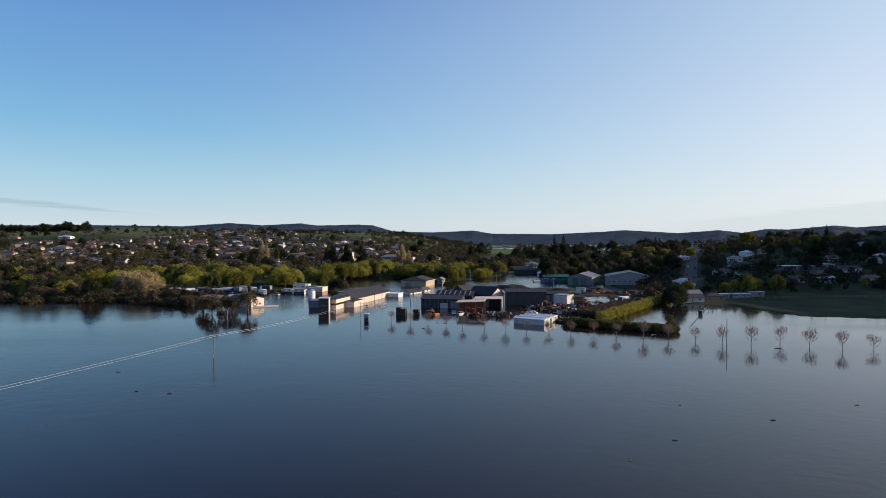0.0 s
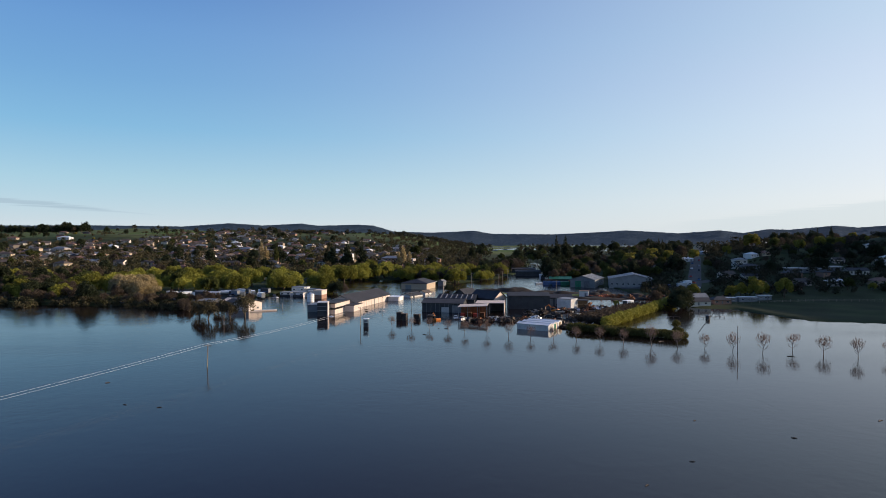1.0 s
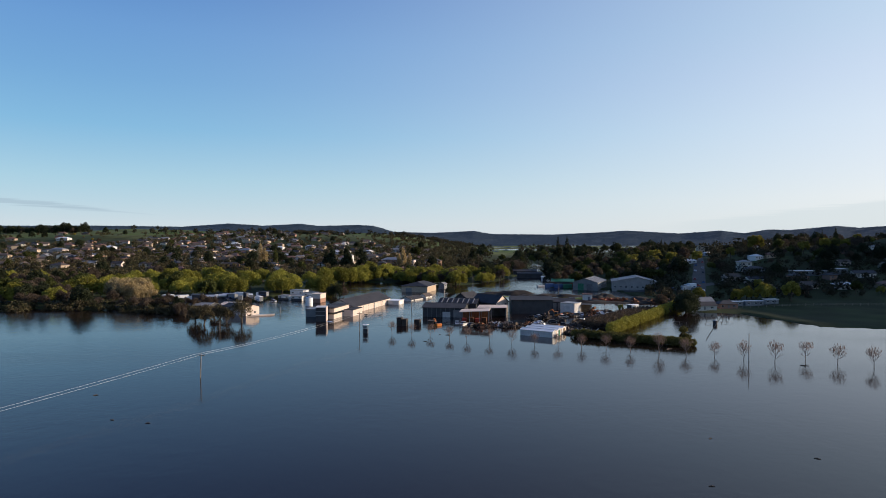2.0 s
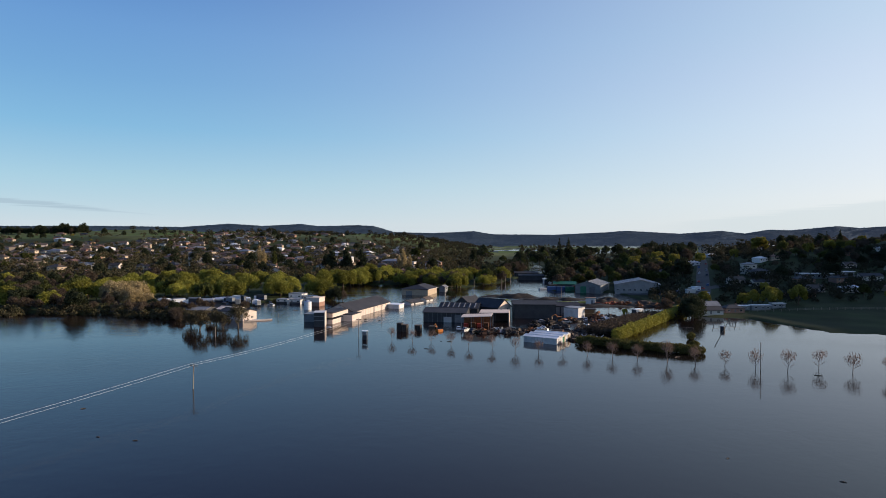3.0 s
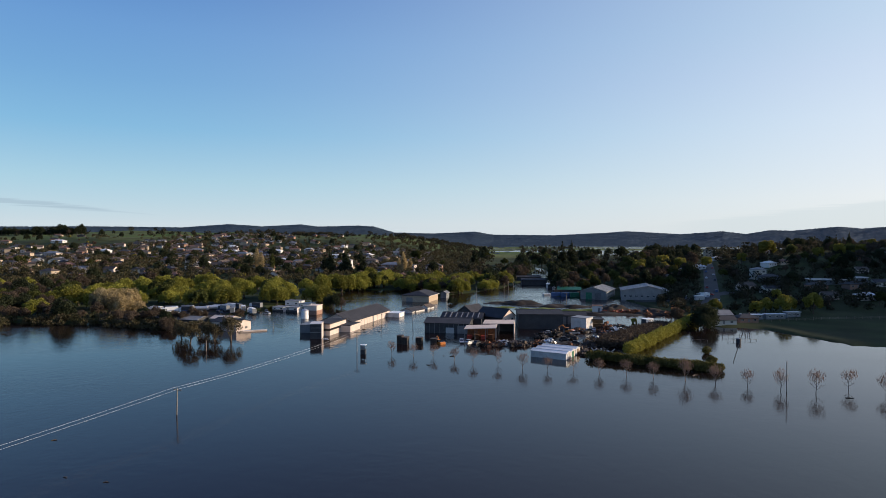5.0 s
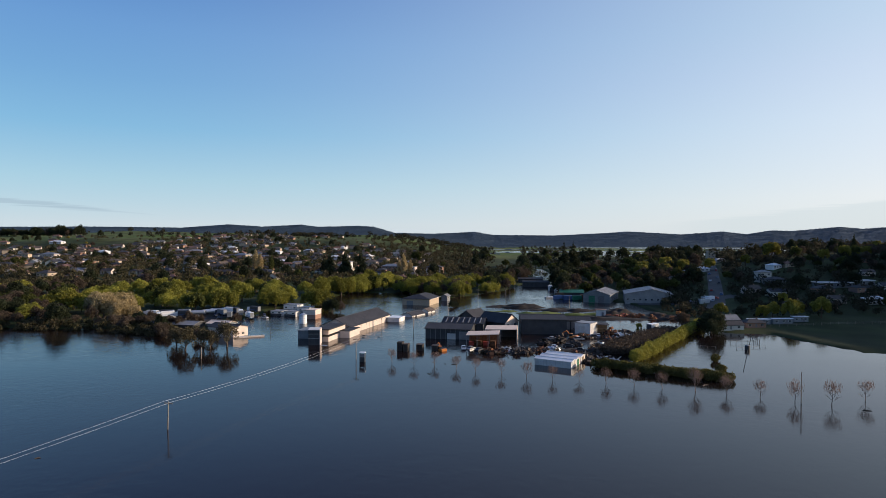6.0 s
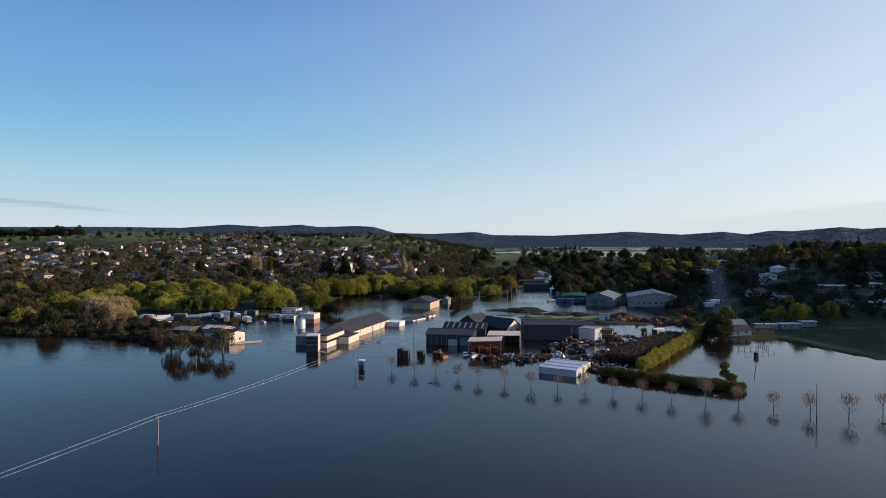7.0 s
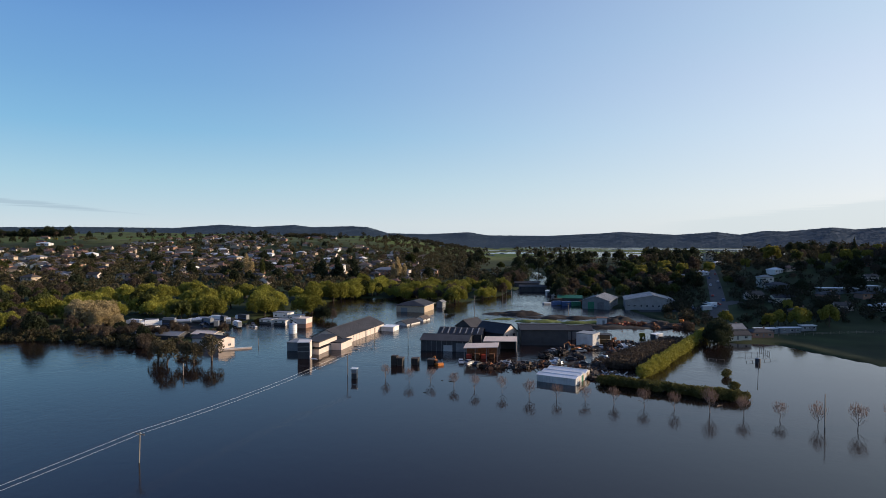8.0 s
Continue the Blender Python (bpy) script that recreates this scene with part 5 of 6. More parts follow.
def far_houses():
    """The rest of the town's roofs, too many and too far to count."""
    rs = random.Random(23)
    me = bpy.data.meshes.new("far_houses")
    vs, fs, mi = [], [], []
    mats = ["weatherboard", "buff_brick", "brick", "cream_wall", "dark_roof", "brown_roof", "grey_roof", "red_roof", "glass"]

    def add(points, faces, k):
        o = len(vs)
        vs.extend(points)
        fs.extend([[o + i for i in f] for f in faces])
        mi.extend([k] * len(faces))

    for i in range(330):
        y = 620 + 780 * rs.random()
        x = rs.uniform(-0.82 * y, -0.02 * y)
        if (y > 1150 and x > -0.24 * y) or (y > 1080 and x < -560):
            continue
        z = gz(x, y)
        w, d, e = rs.uniform(5, 9), rs.uniform(3.5, 5), rs.uniform(2.8, 3.4)
        m = pose(x, y, z, 0, 0, rs.choice((0, 90, 180)) + rs.uniform(-15, 15))
        k = rs.randrange(4)
        add([tuple(m @ Vector(p)) for p in [(sx * w, sy * d, zz) for zz in (-2, e) for sx, sy in ((-1, -1), (1, -1), (1, 1), (-1, 1))]], [(0, 1, 5, 4), (1, 2, 6, 5), (2, 3, 7, 6), (3, 0, 4, 7)], k)
        o = 0.5
        add([tuple(m @ Vector(p)) for p in [(-w - o, -d - o, e), (w + o, -d - o, e), (w + o, d + o, e), (-w - o, d + o, e), (-w + d * 0.7, 0, e + 2.2), (w - d * 0.7, 0, e + 2.2)]],
            [(0, 1, 5, 4), (1, 2, 5), (2, 3, 4, 5), (3, 0, 4), (3, 2, 1, 0)], 4 + rs.choice((0, 0, 1, 1, 2, 3)))
        for q in (-0.6, 0.0, 0.5):
            a = q * w
            add([tuple(m @ Vector(p)) for p in [(a, -d - 0.05, 1.0), (a + 1.6, -d - 0.05, 1.0), (a + 1.6, -d - 0.05, 2.2), (a, -d - 0.05, 2.2), (a, -d, 1.0), (a + 1.6, -d, 1.0), (a + 1.6, -d, 2.2), (a, -d, 2.2)]],
                [(0, 1, 2, 3), (3, 2, 6, 7), (0, 4, 5, 1), (0, 3, 7, 4), (1, 5, 6, 2)], 8)
    me.from_pydata(vs, [], fs)
    for name in mats:
        me.materials.append(M[name])
    me.polygons.foreach_set("material_index", mi)
    tagged(new("far_houses", me), "crowded brick and weatherboard houses on the far slope", "houses", kind="stuff")


far_houses()

for i, (x, y, rz, c) in enumerate(((76, 452, 12, "blue"), (82, 449, 8, "blue"), (71, 458, 20, "pale_steel"), (88, 447, 5, "green_paint"), (79, 463, 15, "dark_box"), (94, 451, -10, "rust"), (164, 415, 30, "white"), (156, 405, 10, "pale_steel"))):
    k = empty("shipping_container", x, y, gz(x, y), rz)
    one_box("body", (-3.0, 3.0, -1.2, 1.2, -0.6, 2.6), M[c], k)
    cladding(k, -3, -1.23, 3, -1.23, -0.3, 2.5, c, 0.6)
    one_box("door", (3.01, 3.08, -1.1, 1.1, 0.1, 2.5), M["grey_wall"], k)
    tagged(k, "%s steel shipping container beside the yard road" % {"blue": "blue", "pale_steel": "pale grey", "green_paint": "green", "dark_box": "dark brown", "rust": "rusty", "white": "white"}[c], "container", "yard containers")


def block(label, x, y, rz, w, d, storeys, wall, roof, hip=True, z=None):
    """A larger town building with rows of windows under a hipped roof."""
    z = gz(x, y) + 0.1 if z is None else z
    e = empty("town_building", x, y, z, rz)
    h = 3.1 * storeys
    one_box("wall", (-w / 2, w / 2, -d / 2, d / 2, -3, h), M[wall], e)
    bm = bmesh.new()
    o = 0.5
    lo = [bm.verts.new((sx * (w / 2 + o), sy * (d / 2 + o), h + 0.01)) for sx, sy in ((-1, -1), (1, -1), (1, 1), (-1, 1))]
    up = [bm.verts.new((sx * (w / 2 + o), sy * (d / 2 + o), h + 0.25)) for sx, sy in ((-1, -1), (1, -1), (1, 1), (-1, 1))]
    bm.faces.new(lo[::-1])
    for i in range(4):
        bm.faces.new((lo[i], lo[(i + 1) % 4], up[(i + 1) % 4], up[i]))
    if hip:
        r = [bm.verts.new((-(w - d) / 2, 0, h + d * 0.24)), bm.verts.new(((w - d) / 2, 0, h + d * 0.24))]
        bm.faces.new((up[0], up[1], r[1], r[0]))
        bm.faces.new((up[1], up[2], r[1]))
        bm.faces.new((up[2], up[3], r[0], r[1]))
        bm.faces.new((up[3], up[0], r[0]))
    else:
        bm.faces.new(up)
    part("roof", bm, M[roof], e)
    for s in range(storeys):
        n = max(2, int(w / 3.6))
        for i in range(n):
            window(e, -w / 2 + w * (i + 0.5) / n, -d / 2, 3.1 * s + 1.7, 1.5, 1.3, "-y")
        window(e, w / 2, 0, 3.1 * s + 1.7, 1.5, 1.3, "+x")
    return tagged(e, label, "building", "larger town buildings")


block("long pink brick building with a grey hipped roof", -54, 680, -12, 27, 11, 2, "brick", "grey_roof")
block("small cream brick block with a flat roof", -36, 676, -14, 9, 9, 2, "cream_wall", "grey_roof", False)
block("brick building with a dark roof near the river", -12, 684, -16, 17, 10, 2, "brick", "dark_roof")
block("white three-storey house between dark conifers", -104, 676, -6, 10, 9, 3, "white_wall", "grey_roof")
block("orange brick hall in the town", -196, 770, -20, 16, 12, 2, "buff_brick", "brown_roof", False)
block("long cream building with a low roof", -232, 790, -15, 26, 11, 1, "cream_wall", "brown_roof")
block("large cream house with a hipped roof", -548, 880, -10, 22, 12, 2, "cream_wall", "grey_roof")
block("red brick house with a white gable beside it", -520, 900, -8, 12, 10, 2, "brick", "red_roof")
block("white hall on the hillside", -505, 935, -14, 15, 11, 2, "white_wall", "silver_roof")
block("long low white school building", -330, 960, -12, 32, 11, 1, "weatherboard", "silver_roof")
block("pale brick building on the hillside", -275, 860, -18, 18, 10, 2, "buff_brick", "grey_roof")
block("white clubhouse among the paddocks", -690, 1120, -10, 24, 11, 1, "white_wall", "silver_roof")
block("square sandstone tower block beyond the trees", 330, 790, -8, 13, 11, 3, "buff_brick", "dark_roof", False)
block("long white low building with a flat roof", 246, 424, -4, 22, 6, 1, "grey_wall", "silver_roof", False)
block("white two-storey weatherboard house on the hillside", 222, 463, 4, 8.5, 7, 2, "weatherboard", "grey_roof")
block("low grey-roofed house below the white one", 222, 448, 2, 12, 8, 1, "grey_wall", "dark_roof")
block("long pale shed behind the garden fence", 267, 428, 2, 14, 6, 1, "grey_wall", "silver_roof", False)


# ---- hedges, mounds and heaps ----
def hedge(label, x0, y0, x1, y1, width, height, mat, count, size, seed, name="hedge"):
    """A clipped belt of shrubs between two points, as a body of stems with leaf clumps over it."""
    rng = np.random.default_rng(seed)
    L = math.hypot(x1 - x0, y1 - y0)
    e = empty(name, x0, y0, 0, math.degrees(math.atan2(y1 - y0, x1 - x0)))
    n = max(2, int(L / 1.15))
    cs = [(L * (i + 0.5) / n, rng.normal() * width * 0.12, height * (0.42 + 0.1 * rng.random())) for i in range(n)]
    rs = [(1.9, width * (0.42 + 0.15 * rng.random()), height * (0.5 + 0.12 * rng.random())) for i in range(n)]
    vs, fs = leaf_cloud(rng, cs, rs, count, size, 0.1, 0.5)
    raw("foliage", vs.tolist(), fs.tolist(), M[mat], e)
    bm = bmesh.new()
    for i in range(n * 2):
        x = L * rng.random()
        yy = rng.normal() * width * 0.15
        tube(bm, (x, yy, -1.5), (x + rng.normal() * 0.4, yy * 1.5, height * 0.7), 0.06, 0.02, 3, False)
    part("stems", bm, M["bark"], e)
    return tagged(e, label, "hedge")


hedge("tall yellow-green hedge running between the yard and the flooded paddock", 62, 239, 119, 322, 4.6, 4.1, "hedge", 30000, 0.24, 1)
hedge("low overgrown hedge standing in the flood", 47, 233, 80, 212.5, 5.0, 2.7, "hedge_dark", 18000, 0.22, 2)
hedge("dark thicket of brush behind the hedge", 58, 254, 100, 306, 13, 3.0, "brown", 15000, 0.32, 3, "thicket")
hedge("dark thicket of brush behind the hedge", 70, 275, 92, 290, 9, 2.4, "brown", 6000, 0.32, 4, "thicket")
for i, (x, y, s) in enumerate(((90, 241, 2.6), (85, 226, 2.0), (81.5, 213, 2.3))):
    hedge("shrub standing alone in the flooded paddock", x - 0.5, y, x + 0.5, y + 0.3, 1.3, s, "hedge_dark", 700, 0.2, 20 + i, "shrub")


def mound(name, label, x, y, rz, w, d, h, mat, seed, category="mound"):
    bm = bmesh.new()
    bmesh.ops.create_grid(bm, x_segments=40, y_segments=24, size=1)
    for v in bm.verts:
        r = math.hypot(v.co.x, v.co.y)
        a = max(0.0, 1 - r)
        px, py = v.co.x * w / 2, v.co.y * d / 2
        k = noise.noise(Vector((px * 0.25 + seed, py * 0.25, 0))) + 0.5 * noise.noise(Vector((px * 0.7, py * 0.7 + seed, 3)))
        k2 = noise.noise(Vector((px * 0.11 + seed * 3.1, py * 0.16, 1.7))) + 0.35 * noise.noise(Vector((px * 0.45 + seed, py * 0.4, 5)))
        v.co = Vector((px, py, -0.7 + (h + 0.7) * min(1, a * 2.2) * (0.8 + 0.8 * k2) + 0.12 * k))
    ob = part(name, bm, M[mat], None, "", True)
    ob.matrix_basis = pose(x, y, 0, 0, 0, rz)
    return tagged(ob, label, category)


mound("earth_mound", "long dark mound of earth and rubble above the flood", 42, 402, -6, 44, 13, 1.7, "earth", 1)
mound("earth_mound", "dark heap of soil in the yard", 66, 386, -4, 52, 12, 1.3, "earth", 2)
mound("grass_bank", "green grassy bank rising out of the flood", 62, 370, -10, 66, 11, 0.9, "grass", 3)
mound("grass_bank", "green grassy bank beside the factory", 30, 382, 4, 26, 6, 0.6, "grass", 9)
mound("earth_mound", "dark rubble bank in the yard", 82, 352, -8, 70, 16, 1.0, "earth", 4)
mound("earth_mound", "brown soil heap beside the water", 112, 352, -10, 34, 12, 2.4, "earth", 5)
mound("earth_mound", "brown soil heap beside the water", 92, 372, 10, 28, 12, 2.6, "earth", 6)
mound("earth_mound", "flat muddy yard surface between wrecks", 62, 322, 0, 34, 10, 0.5, "earth", 7)
mound("earth_mound", "muddy bank in the scrapyard", 70, 268, 40, 46, 22, 0.7, "earth", 8)
mound("earth_mound", "muddy bank in the scrapyard", 45, 262, 0, 26, 8, 0.3, "earth", 10)


def scrap_heap(x, y, r, h, n, seed, mats=("scrap", "rust")):
    """A heap of bent plates, beams and drums."""
    rs = random.Random(seed)
    e = empty("scrap_heap", x, y, 0, rs.uniform(0, 360))
    for k, mt in enumerate(mats):
        bm = bmesh.new()
        for i in range(n):
            q = math.sqrt(rs.random())
            an = rs.uniform(0, 6.28)
            m = Matrix.Translation((q * r * math.cos(an), q * r * math.sin(an) * 0.6, h * (1 - q) * rs.random() + 0.1)) @ Euler((rs.uniform(-0.6, 0.6), rs.uniform(-0.6, 0.6), rs.uniform(0, 6.28))).to_matrix().to_4x4()
            a, b, c = rs.choice(((1.6, 0.1, 0.12), (0.8, 0.6, 0.5), (1.1, 0.9, 0.06), (2.2, 0.12, 0.12), (0.5, 0.4, 0.5)))
            box(bm, -a, a, -b, b, -c, c, m)
        ob = part("scrap", bm, M[mt], e)
        ob["kind"] = "stuff"
    return tagged(e, "heap of rusty scrap metal and wreckage in the flooded yard", "scrap", "scrap heaps")


sr = random.Random(3)
for i, (x, y) in enumerate(((19, 257), (24, 256), (29, 258), (33, 261), (38, 262), (44, 254), (48, 250), (52, 255), (55, 262), (58, 270), (63, 277), (50, 275), (44, 280), (66, 285), (72, 292), (56, 292), (38, 275),
                            (47, 240), (51, 238), (54, 244), (70, 300), (78, 305), (84, 300), (60, 306), (20, 262), (14, 256))):
    scrap_heap(x + sr.uniform(-1, 1), y + sr.uniform(-1, 1), sr.uniform(2.0, 4.2), sr.uniform(0.8, 2.6), 22, 100 + i, (("scrap", "rust"), ("scrap", "dark_box"), ("scrap", "dark_box"), ("dark_box", "rust"), ("scrap", "pale_steel"))[i % 5])
for i in range(7):
    scrap_heap(96 + i * 5 + sr.uniform(-1, 1), 352 + sr.uniform(-5, 6), 3.0, 2.2, 20, 200 + i, ("rust", "rust"))
for i in range(5):
    scrap_heap(86 + i * 4.0, 357 + sr.uniform(-3, 3), 2.4, 2.0, 18, 240 + i, ("red", "rust"))


# ---- vehicles ----
def wheel(e, x, y, r=0.35, z=None):
    bm = bmesh.new()
    s = 1 if x > 0 else -1
    tube(bm, (x - s * 0.22, y, r if z is None else z), (x, y, r if z is None else z), r, r, 12)
    w = part("wheel", bm, M["black"], e)
    bm = bmesh.new()
    tube(bm, (x, y, r if z is None else z), (x + s * 0.02, y, r if z is None else z), r * 0.55, r * 0.5, 10)
    part("rim", bm, M["silver"], w)


def make_car(paint, label):
    e = empty("car")
    bm = bmesh.new()
    prism(bm, [(-2.15, 0.35), (2.15, 0.35), (2.2, 0.75), (1.2, 0.95), (-1.9, 0.98), (-2.2, 0.8)], -0.85, 0.85)
    bmesh.ops.rotate(bm, verts=bm.verts, matrix=Matrix.Rotation(radians(90), 3, "Z"))
    part("body", bm, M[paint], e)
    bm = bmesh.new()
    prism(bm, [(-1.75, 0.97), (1.05, 0.95), (0.35, 1.42), (-1.3, 1.45)], -0.74, 0.74)
    bmesh.ops.rotate(bm, verts=bm.verts, matrix=Matrix.Rotation(radians(90), 3, "Z"))
    part("cabin", bm, M["glass"], e)
    one_box("roof", (-0.72, 0.72, -1.28, 0.33, 1.43, 1.49), M[paint], e)
    for x in (-0.87, 0.87):
        for y in (-1.35, 1.3):
            wheel(e, x, y, 0.33)
    for x in (-0.6, 0.6):
        one_box("headlight", (x - 0.18, x + 0.18, 2.17, 2.22, 0.6, 0.75), M["frame"], e)
    return tagged(e, label, "car", "parked cars")


CARS = [make_car("white", "white car parked beside the road"), make_car("silver", "silver car parked beside the road"), make_car("blue", "blue car parked beside the road"), make_car("red", "red car parked beside the road"), make_car("dark_wall", "black car parked beside the road")]
cr = random.Random(9)


def park(k, x, y, rz, z=None, label=""):
    z = gz(x, y) if z is None else z
    m = pose(x, y, z, 0, 0, rz)
    c = CARS[k]
    key = "car%d" % k
    if key not in placed:
        placed.add(key)
        c.matrix_basis = m
    else:
        c = copy_thing(c, m)
    if label:
        tagged(c, label)
    return c


def make_truck(label, tank=False, cab="white", load="white"):
    e = empty("truck")
    one_box("chassis", (-1.1, 1.1, -5.2, 4.6, 0.55, 0.95), M["black"], e)
    bm = bmesh.new()
    prism(bm, [(2.4, 0.9), (4.7, 0.9), (4.75, 2.0), (4.3, 3.2), (2.4, 3.3)], -1.2, 1.2)
    bmesh.ops.rotate(bm, verts=bm.verts, matrix=Matrix.Rotation(radians(90), 3, "Z"))
    part("cab", bm, M[cab], e)
    one_box("windscreen", (-1.0, 1.0, 4.55, 4.74, 2.05, 2.85), M["glass"], e)
    if tank:
        bm = bmesh.new()
        tube(bm, (0, -5.2, 2.3), (0, 2.1, 2.3), 1.25, 1.25, 20)
        part("tank", bm, M["silver"], e)
    else:
        one_box("cargo_box", (-1.25, 1.25, -5.3, 2.2, 0.98, 3.9), M[load], e)
        one_box("cargo_door", (-1.15, 1.15, -5.36, -5.31, 1.1, 3.8), M["grey_wall"], e)
        one_box("stripe", (-1.27, 1.27, -5.0, 1.9, 1.5, 1.8), M["blue"], e)
    for x in (-1.2, 1.2):
        for y in (-4.4, -3.2, 3.4):
            wheel(e, x, y, 0.5)
    return tagged(e, label, "truck", "trucks in the yard")


TRUCKS = [make_truck("white box truck parked in the muddy yard"), make_truck("white tanker truck parked in the muddy yard", True),
          make_truck("dark curtain-sided truck with a white cab in the yard", False, "white", "dark_wall"), make_truck("grey box truck with a dark cab in the yard", False, "dark_wall", "grey_wall")]
for i, (x, y, rz, k) in enumerate(((-156, 353, 72, 0), (-126, 366, 84, 1), (-150, 356, 96, 2), (-162, 350, 40, 3), (-147, 350, 118, 0), (-121, 369, 64, 0), (-116, 367, 35, 2), (-110, 357, 20, 0), (-108, 372, 60, 2),
                                   (-128, 361, 100, 1), (-139, 352, 80, 2), (-134, 357, 102, 1), (-168, 354, 66, 2), (-143, 361, 88, 3), (-104, 352, 35, 0), (-113, 349, 15, 3), (-121, 358, 50, 3))):
    m = pose(x, y, max(gz(x, y), 0.1), 0, 0, rz)
    ob = TRUCKS[k]
    if k in placed:
        ob = copy_thing(ob, m)
    placed.add(k)
    ob.matrix_basis = m
    ob.scale = (0.85, 0.85, 0.85)
for x, y in ((-150, 344), (-137, 351), (-131, 352), (-122, 355), (-118, 346), (-133, 344), (-99, 362), (-96, 352), (-142, 346)):
    park(cr.choice((0, 1, 4)), x, y, cr.uniform(0, 360), max(gz(x, y), -0.2))
# cars up the hill street and wrecks in the yard
for i in range(9):
    y = 392 + i * 22 + cr.uniform(-4, 4)
    park(i % 5, 154 + 0.42 * (y - 380) + (-3 if i % 2 else 3), y, -23)
for x, y in ((40, 268), (46, 270), (53, 284), (60, 290), (49, 262), (36, 252), (27, 263), (64, 296), (11, 262), (8, 265), (5, 264), (70, 282), (76, 296), (42, 286)):
    park(cr.choice((1, 4, 4, 4)), x, y, cr.uniform(0, 360), cr.uniform(-0.5, 0.1), "wrecked car half sunk in the flooded yard")
for x, y in ((146, 408), (150, 412), (160, 418), (165, 425), (169, 419), (155, 424), (90, 455), (95, 452), (84, 458), (80, 470), (76, 478)):
    park(cr.randrange(5), x, y, cr.uniform(-40, 40), None)


def excavator(x, y, rz, paint, z=0.0):
    e = empty("excavator", x, y, z, rz)
    for s in (-1, 1):
        bm = bmesh.new()
        prism(bm, [(-1.7, 0.0), (1.7, 0.0), (2.0, 0.4), (1.7, 0.8), (-1.7, 0.8), (-2.0, 0.4)], s * 0.85 - 0.28, s * 0.85 + 0.28)
        part("track", bm, M["black"], e)
    bm = bmesh.new()
    prism(bm, [(-2.0, 0.85), (1.2, 0.85), (1.2, 1.5), (-1.2, 2.0), (-2.0, 1.9)], -1.1, 1.1)
    part("body", bm, M[paint], e)
    one_box("cab", (0.0, 1.2, 0.1, 1.05, 1.52, 2.7), M["glass"], e)
    one_box("cab_roof", (-0.05, 1.25, 0.05, 1.1, 2.71, 2.8), M[paint], e)
    bm = bmesh.new()
    for a, b in (((1.0, -0.3, 1.5), (2.8, -0.3, 3.6)), ((2.8, -0.3, 3.6), (4.6, -0.3, 2.6))):
        tube(bm, a, b, 0.24, 0.18, 6)
    part("boom", bm, M[paint], e)
    bm = bmesh.new()
    prism(bm, [(4.3, 1.3), (5.0, 1.2), (5.0, 2.6), (4.5, 2.7)], -0.8, 0.2)
    part("bucket", bm, M["scrap"], e)
    return tagged(e, "%s excavator parked in the flooded yard" % paint, "excavator")


excavator(-3.2, 261.2, 120, "orange", -1.1)
excavator(51, 286, 150, "orange", -0.2)
excavator(124, 362, 60, "orange", 0.6)


# ---- poles and wires ----
def power_pole(x, y, top, cross=True, rz=0, lean=0.0, r=0.14):
    e = empty("power_pole", x, y, 0, rz)
    bm = bmesh.new()
    tube(bm, (0, 0, -2), (lean, 0, top), r, r * 0.75, 8)
    part("pole", bm, M["pole_wood"], e)
    if cross:
        one_box("crossarm", (lean - 1.1, lean + 1.1, -0.07, 0.07, top - 0.5, top - 0.34), M["timber"], e)
        for q in (-1.0, 0.0, 1.0):
            bm = bmesh.new()
            tube(bm, (lean + q, 0, top - 0.33), (lean + q, 0, top - 0.1), 0.06, 0.04, 6)
            part("insulator", bm, M["dark_wall"], e)
    return tagged(e, "weathered wooden power pole standing in the flood", "pole")


def wire(a, b, sag, r=0.021):
    bm = bmesh.new()
    a, b = Vector(a), Vector(b)
    n = 24
    q = (b - a).to_track_quat("Z", "Y")
    rings = []
    for i in range(n + 1):
        p = a.lerp(b, i / n) - Vector((0, 0, sag * 4 * (i / n) * (1 - i / n)))
        rings.append([bm.verts.new(p + q @ Vector((r * math.cos(k * 1.571), r * math.sin(k * 1.571), 0))) for k in range(4)])
    for u, v in zip(rings, rings[1:]):
        for k in range(4):
            bm.faces.new((u[k], u[(k + 1) % 4], v[(k + 1) % 4], v[k]))
    return tagged(part("power_line", bm, M["wire"]), "pale overhead power line over the flood", "wire")


LINE = [(-127.0, 3.0, 6.4), (-63.2, 167.5, 6.2), (-32.8, 244.6, 7.3), (-15.7, 299.5, 7.9)]
for i, (x, y, t) in enumerate(LINE):
    power_pole(x, y, t, True, -21, 0.35 if i == 1 else 0.0)
for i in range(2):
    for q in (-1.0, 1.0):
        a, b = LINE[i], LINE[i + 1]
        wire((a[0] + q * 0.93, a[1] - q * 0.36, a[2] - 0.1), (b[0] + q * 0.93, b[1] - q * 0.36, b[2] - 0.1), 1.7 if i == 0 else 1.0)
for x, y, t in ((-86.7, 245.5, 4.0), (88.2, 188.5, 8.0), (17.9, 394, 12.0), (-0.2, 341, 8.5), (45, 470, 9), (52, 500, 9), (40, 450, 8), (73, 400, 7), (-31, 312, 5.5), (-78, 300, 3.0)):
    power_pole(x, y, t, y > 330)
m = empty("radio_mast", -856, 1450, gz(-856, 1450))
bm = bmesh.new()
for a in range(3):
    tube(bm, (math.cos(a * 2.1) * 1.2, math.sin(a * 2.1) * 1.2, -2), (math.cos(a * 2.1) * 0.4, math.sin(a * 2.1) * 0.4, 25), 0.22, 0.15, 5)
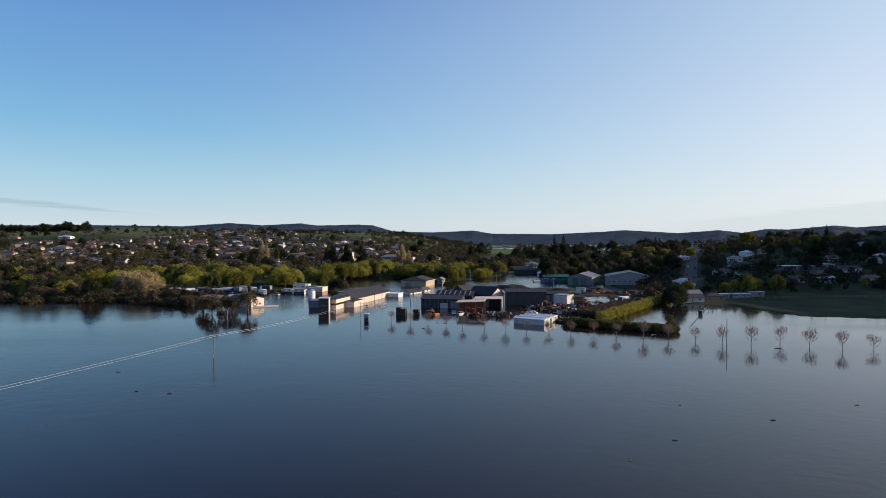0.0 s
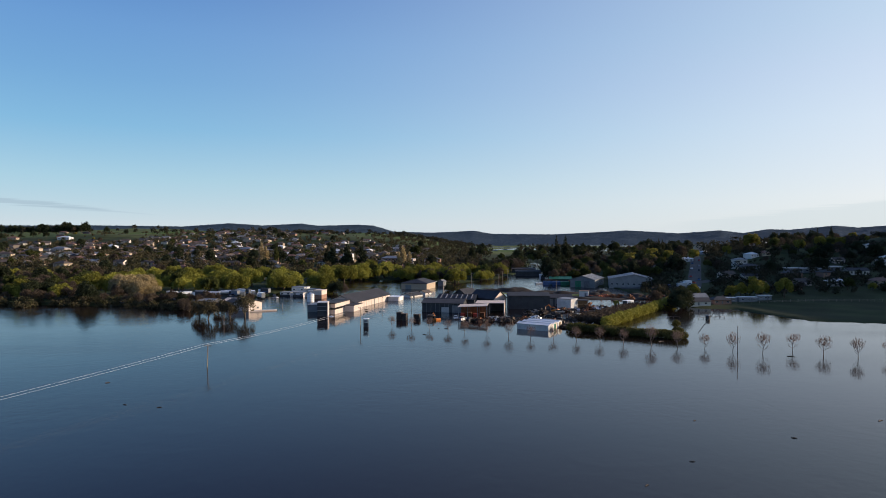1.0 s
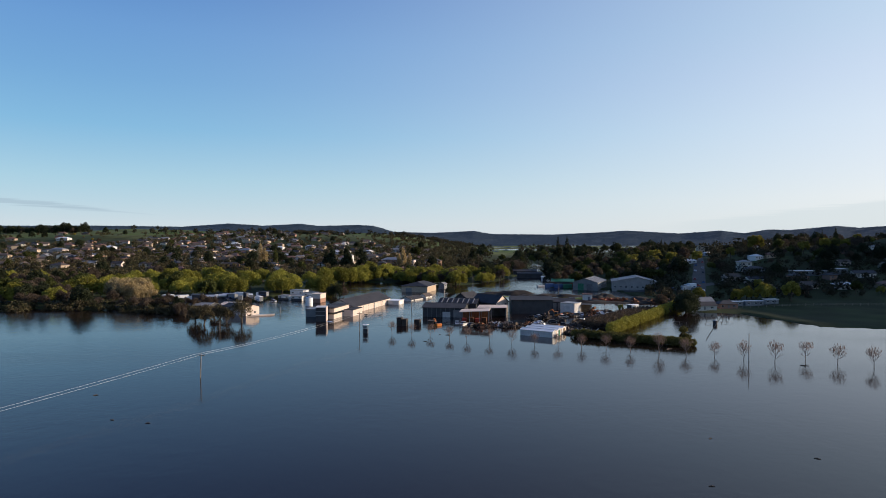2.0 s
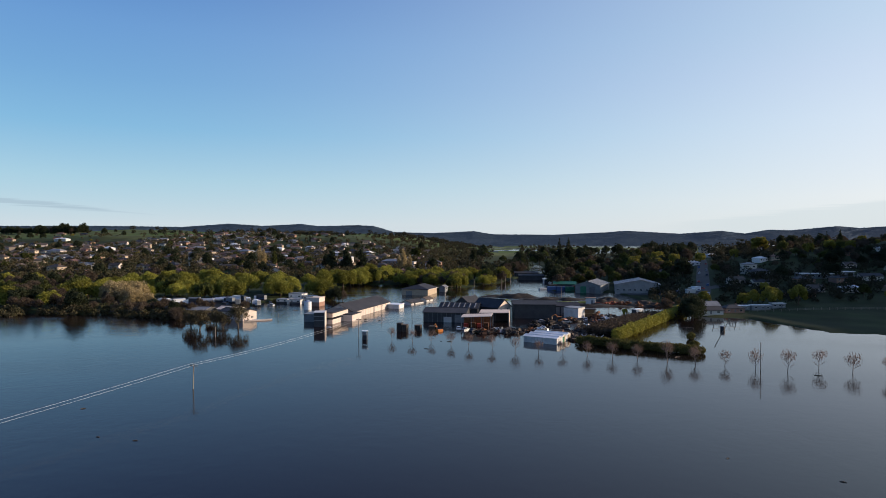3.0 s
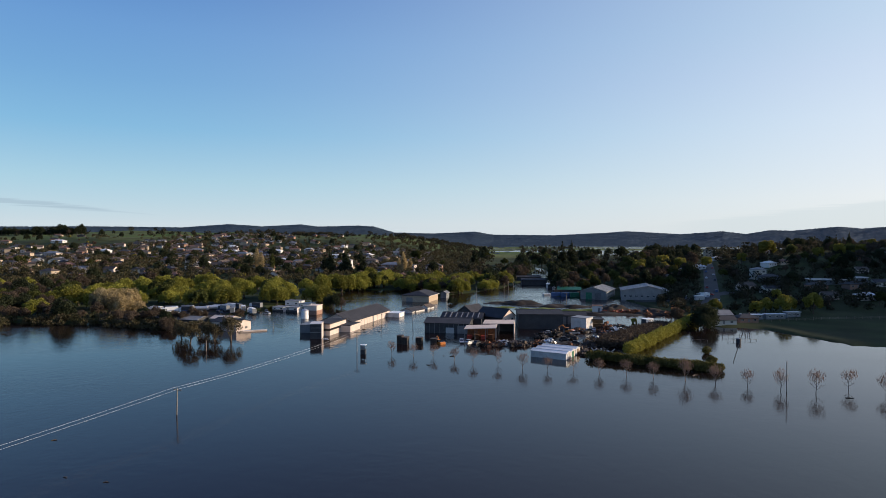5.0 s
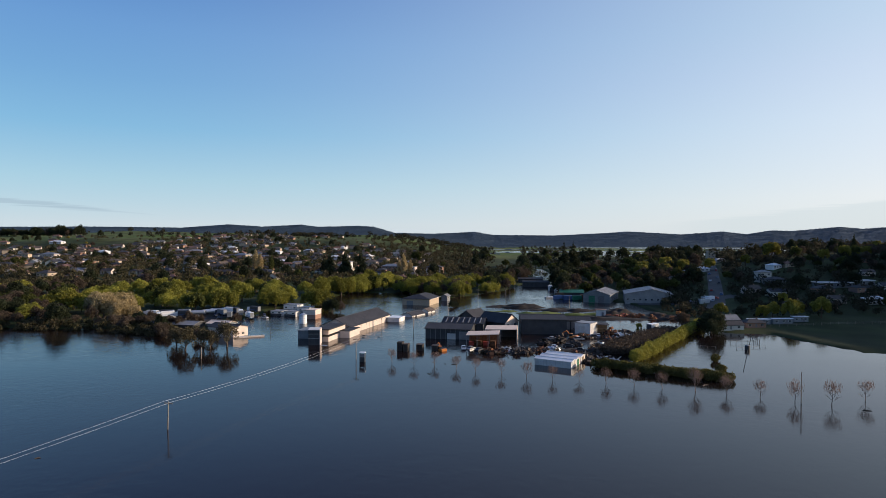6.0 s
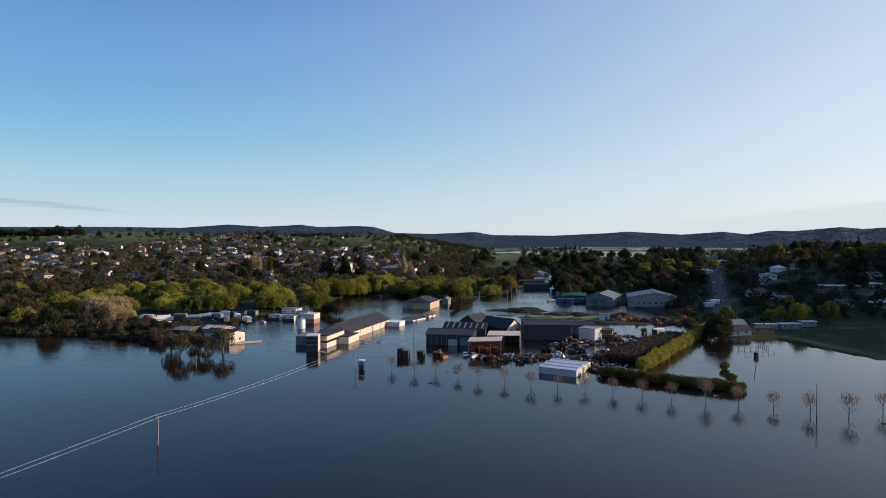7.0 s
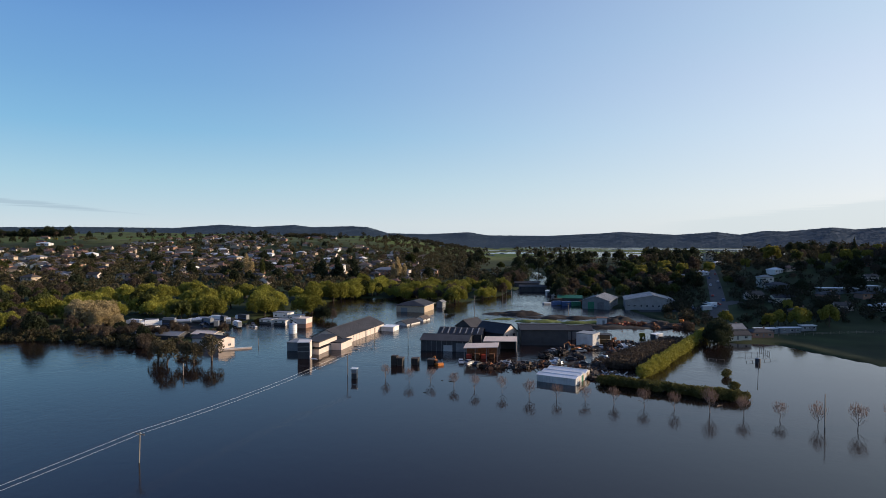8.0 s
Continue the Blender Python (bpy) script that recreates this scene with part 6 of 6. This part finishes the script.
for i in range(12):
    z = i * 2.05
    w = 1.2 - 0.8 * z / 25
    for a in range(3):
        tube(bm, (math.cos(a * 2.1) * w, math.sin(a * 2.1) * w, z), (math.cos(a * 2.1 + 2.1) * w, math.sin(a * 2.1 + 2.1) * w, z + 2), 0.09, 0.09, 4, False)
part("lattice", bm, M["grey_wall"], m)
tagged(m, "slender lattice radio mast on the hilltop", "mast")

# ---- fences, tank and drift in the flooded paddock ----
def fence(pts, label, step=3.0, rails=2, h=1.0):
    e = empty("fence")
    for (x0, y0), (x1, y1) in zip(pts, pts[1:]):
        L = math.hypot(x1 - x0, y1 - y0)
        n = max(1, int(L / step))
        for i in range(n + 1):
            f = i / n
            x, y = x0 + (x1 - x0) * f, y0 + (y1 - y0) * f
            one_box("post", (x - 0.06, x + 0.06, y - 0.06, y + 0.06, min(gz(x, y), 0) - 0.3, max(gz(x, y), 0) + h), M["pole_wood"], e)
        for k in range(rails):
            bm = bmesh.new()
            z0, z1 = max(gz(x0, y0), 0) + h * (0.9 - 0.4 * k), max(gz(x1, y1), 0) + h * (0.9 - 0.4 * k)
            tube(bm, (x0, y0, z0), (x1, y1, z1), 0.035, 0.035, 4)
            part("rail", bm, M["pole_wood"], e)
    return tagged(e, label, "fence")


fence([(92, 226), (106, 252), (119, 276), (126, 289)], "line of post tops drowned in the paddock", 2.6, 0, 0.4)
fence([(108, 264), (121, 268)], "short rail fence in the flood", 2.5, 1, 0.6)
fence([(109, 276), (124, 278), (126, 289)], "pale pipe stockyard fence standing in water", 2.2, 2, 1.3)
fence([(150, 318), (200, 322), (260, 322)], "long post and rail fence above the paddock", 4.0, 2, 1.2)
fence([(96, 268), (101, 266)], "short rail by the drowned tree", 2.0, 1, 0.7)
fence([(-74, 419), (-58, 417), (-40, 416)], "dark fence line drowned in the flood", 1.6, 2, 0.45)
k = empty("water_tank", 111.4, 262.5, 0, 0)
bm = bmesh.new()
tube(bm, (0, 0, -1.2), (0, 0, 1.7), 0.9, 0.9, 16)
part("body", bm, M["dark_wall"], k)
bm = bmesh.new()
tube(bm, (0, 0, 1.7), (0, 0, 1.9), 0.92, 0.3, 16)
part("lid", bm, M["grey_wall"], k)
tagged(k, "small dark water tank standing in the flooded paddock", "tank")
dr = random.Random(4)
for x, y, s in ((100.5, 182, 1.6), (-7, 222, 1.2), (1, 236, 1.6), (-2, 237, 0.6), (60, 110, 0.8), (38, 99, 0.7), (28, 90, 0.6), (47, 120, 0.5), (-80, 150, 0.9), (-66, 131, 0.8), (-58, 129, 0.8), (-36, 290, 1.4), (-37, 297, 1.6), (-30, 292, 1.2), (-49, 271.5, 2.4), (72, 207.5, 2.2), (-77, 330, 2.0), (-60, 302, 1.6), (82, 120, 1.0), (88, 96, 1.2)):
    s *= 0.6
    bm = bmesh.new()
    tube(bm, (-s, 0, 0.0), (0, 0.15 * s, 0.06), 0.10 * s + 0.05, 0.12 * s + 0.05, 6)
    tube(bm, (0, 0.15 * s, 0.06), (s, -0.1 * s, 0.02), 0.12 * s + 0.05, 0.05 * s + 0.02, 6)
    tube(bm, (0.1, 0.1, 0.05), (0.4 * s, 0.5 * s, 0.25 * s), 0.05, 0.02, 5)
    ob = part("drift_log", bm, M["white"] if y == 271.5 else M["bark"])
    ob.matrix_basis = pose(x, y, 0, 0, 0, dr.uniform(-40, 40))
    tagged(ob, "dark log drifting on the flood", "log", "drifting logs")

# ---- road up the hill ----
def ribbon(name, label, pts, width, mat, lift):
    bm = bmesh.new()
    prev = None
    for i in range(len(pts) - 1):
        a, b = Vector(pts[i]), Vector(pts[i + 1])
        n = max(2, int((b - a).length / 6))
        d = (b - a).normalized()
        s = Vector((d.y, -d.x)) * width / 2
        for j in range(n + (i == len(pts) - 2)):
            p = a.lerp(b, j / n)
            cur = [bm.verts.new((p.x + s.x * q, p.y + s.y * q, gz(p.x + s.x * q, p.y + s.y * q) + lift)) for q in (-1, -0.33, 0.33, 1)]
            if prev:
                for q in range(3):
                    bm.faces.new((prev[q], prev[q + 1], cur[q + 1], cur[q]))
            prev = cur
    return tagged(part(name, bm, M[mat]), label, "road", kind="structure")


ribbon("road", "grey asphalt street climbing the hill between houses", [(146, 378), (163, 402), (240, 585), (262, 640)], 9, "asphalt", 0.18)
ribbon("road", "yard road beside the halls", [(70, 446), (108, 418), (150, 408), (185, 425)], 10, "asphalt", 0.18)
ribbon("yard", "dark muddy yard where the trucks are parked", [(-176, 340), (-140, 352), (-106, 362)], 44, "earth", 0.12)
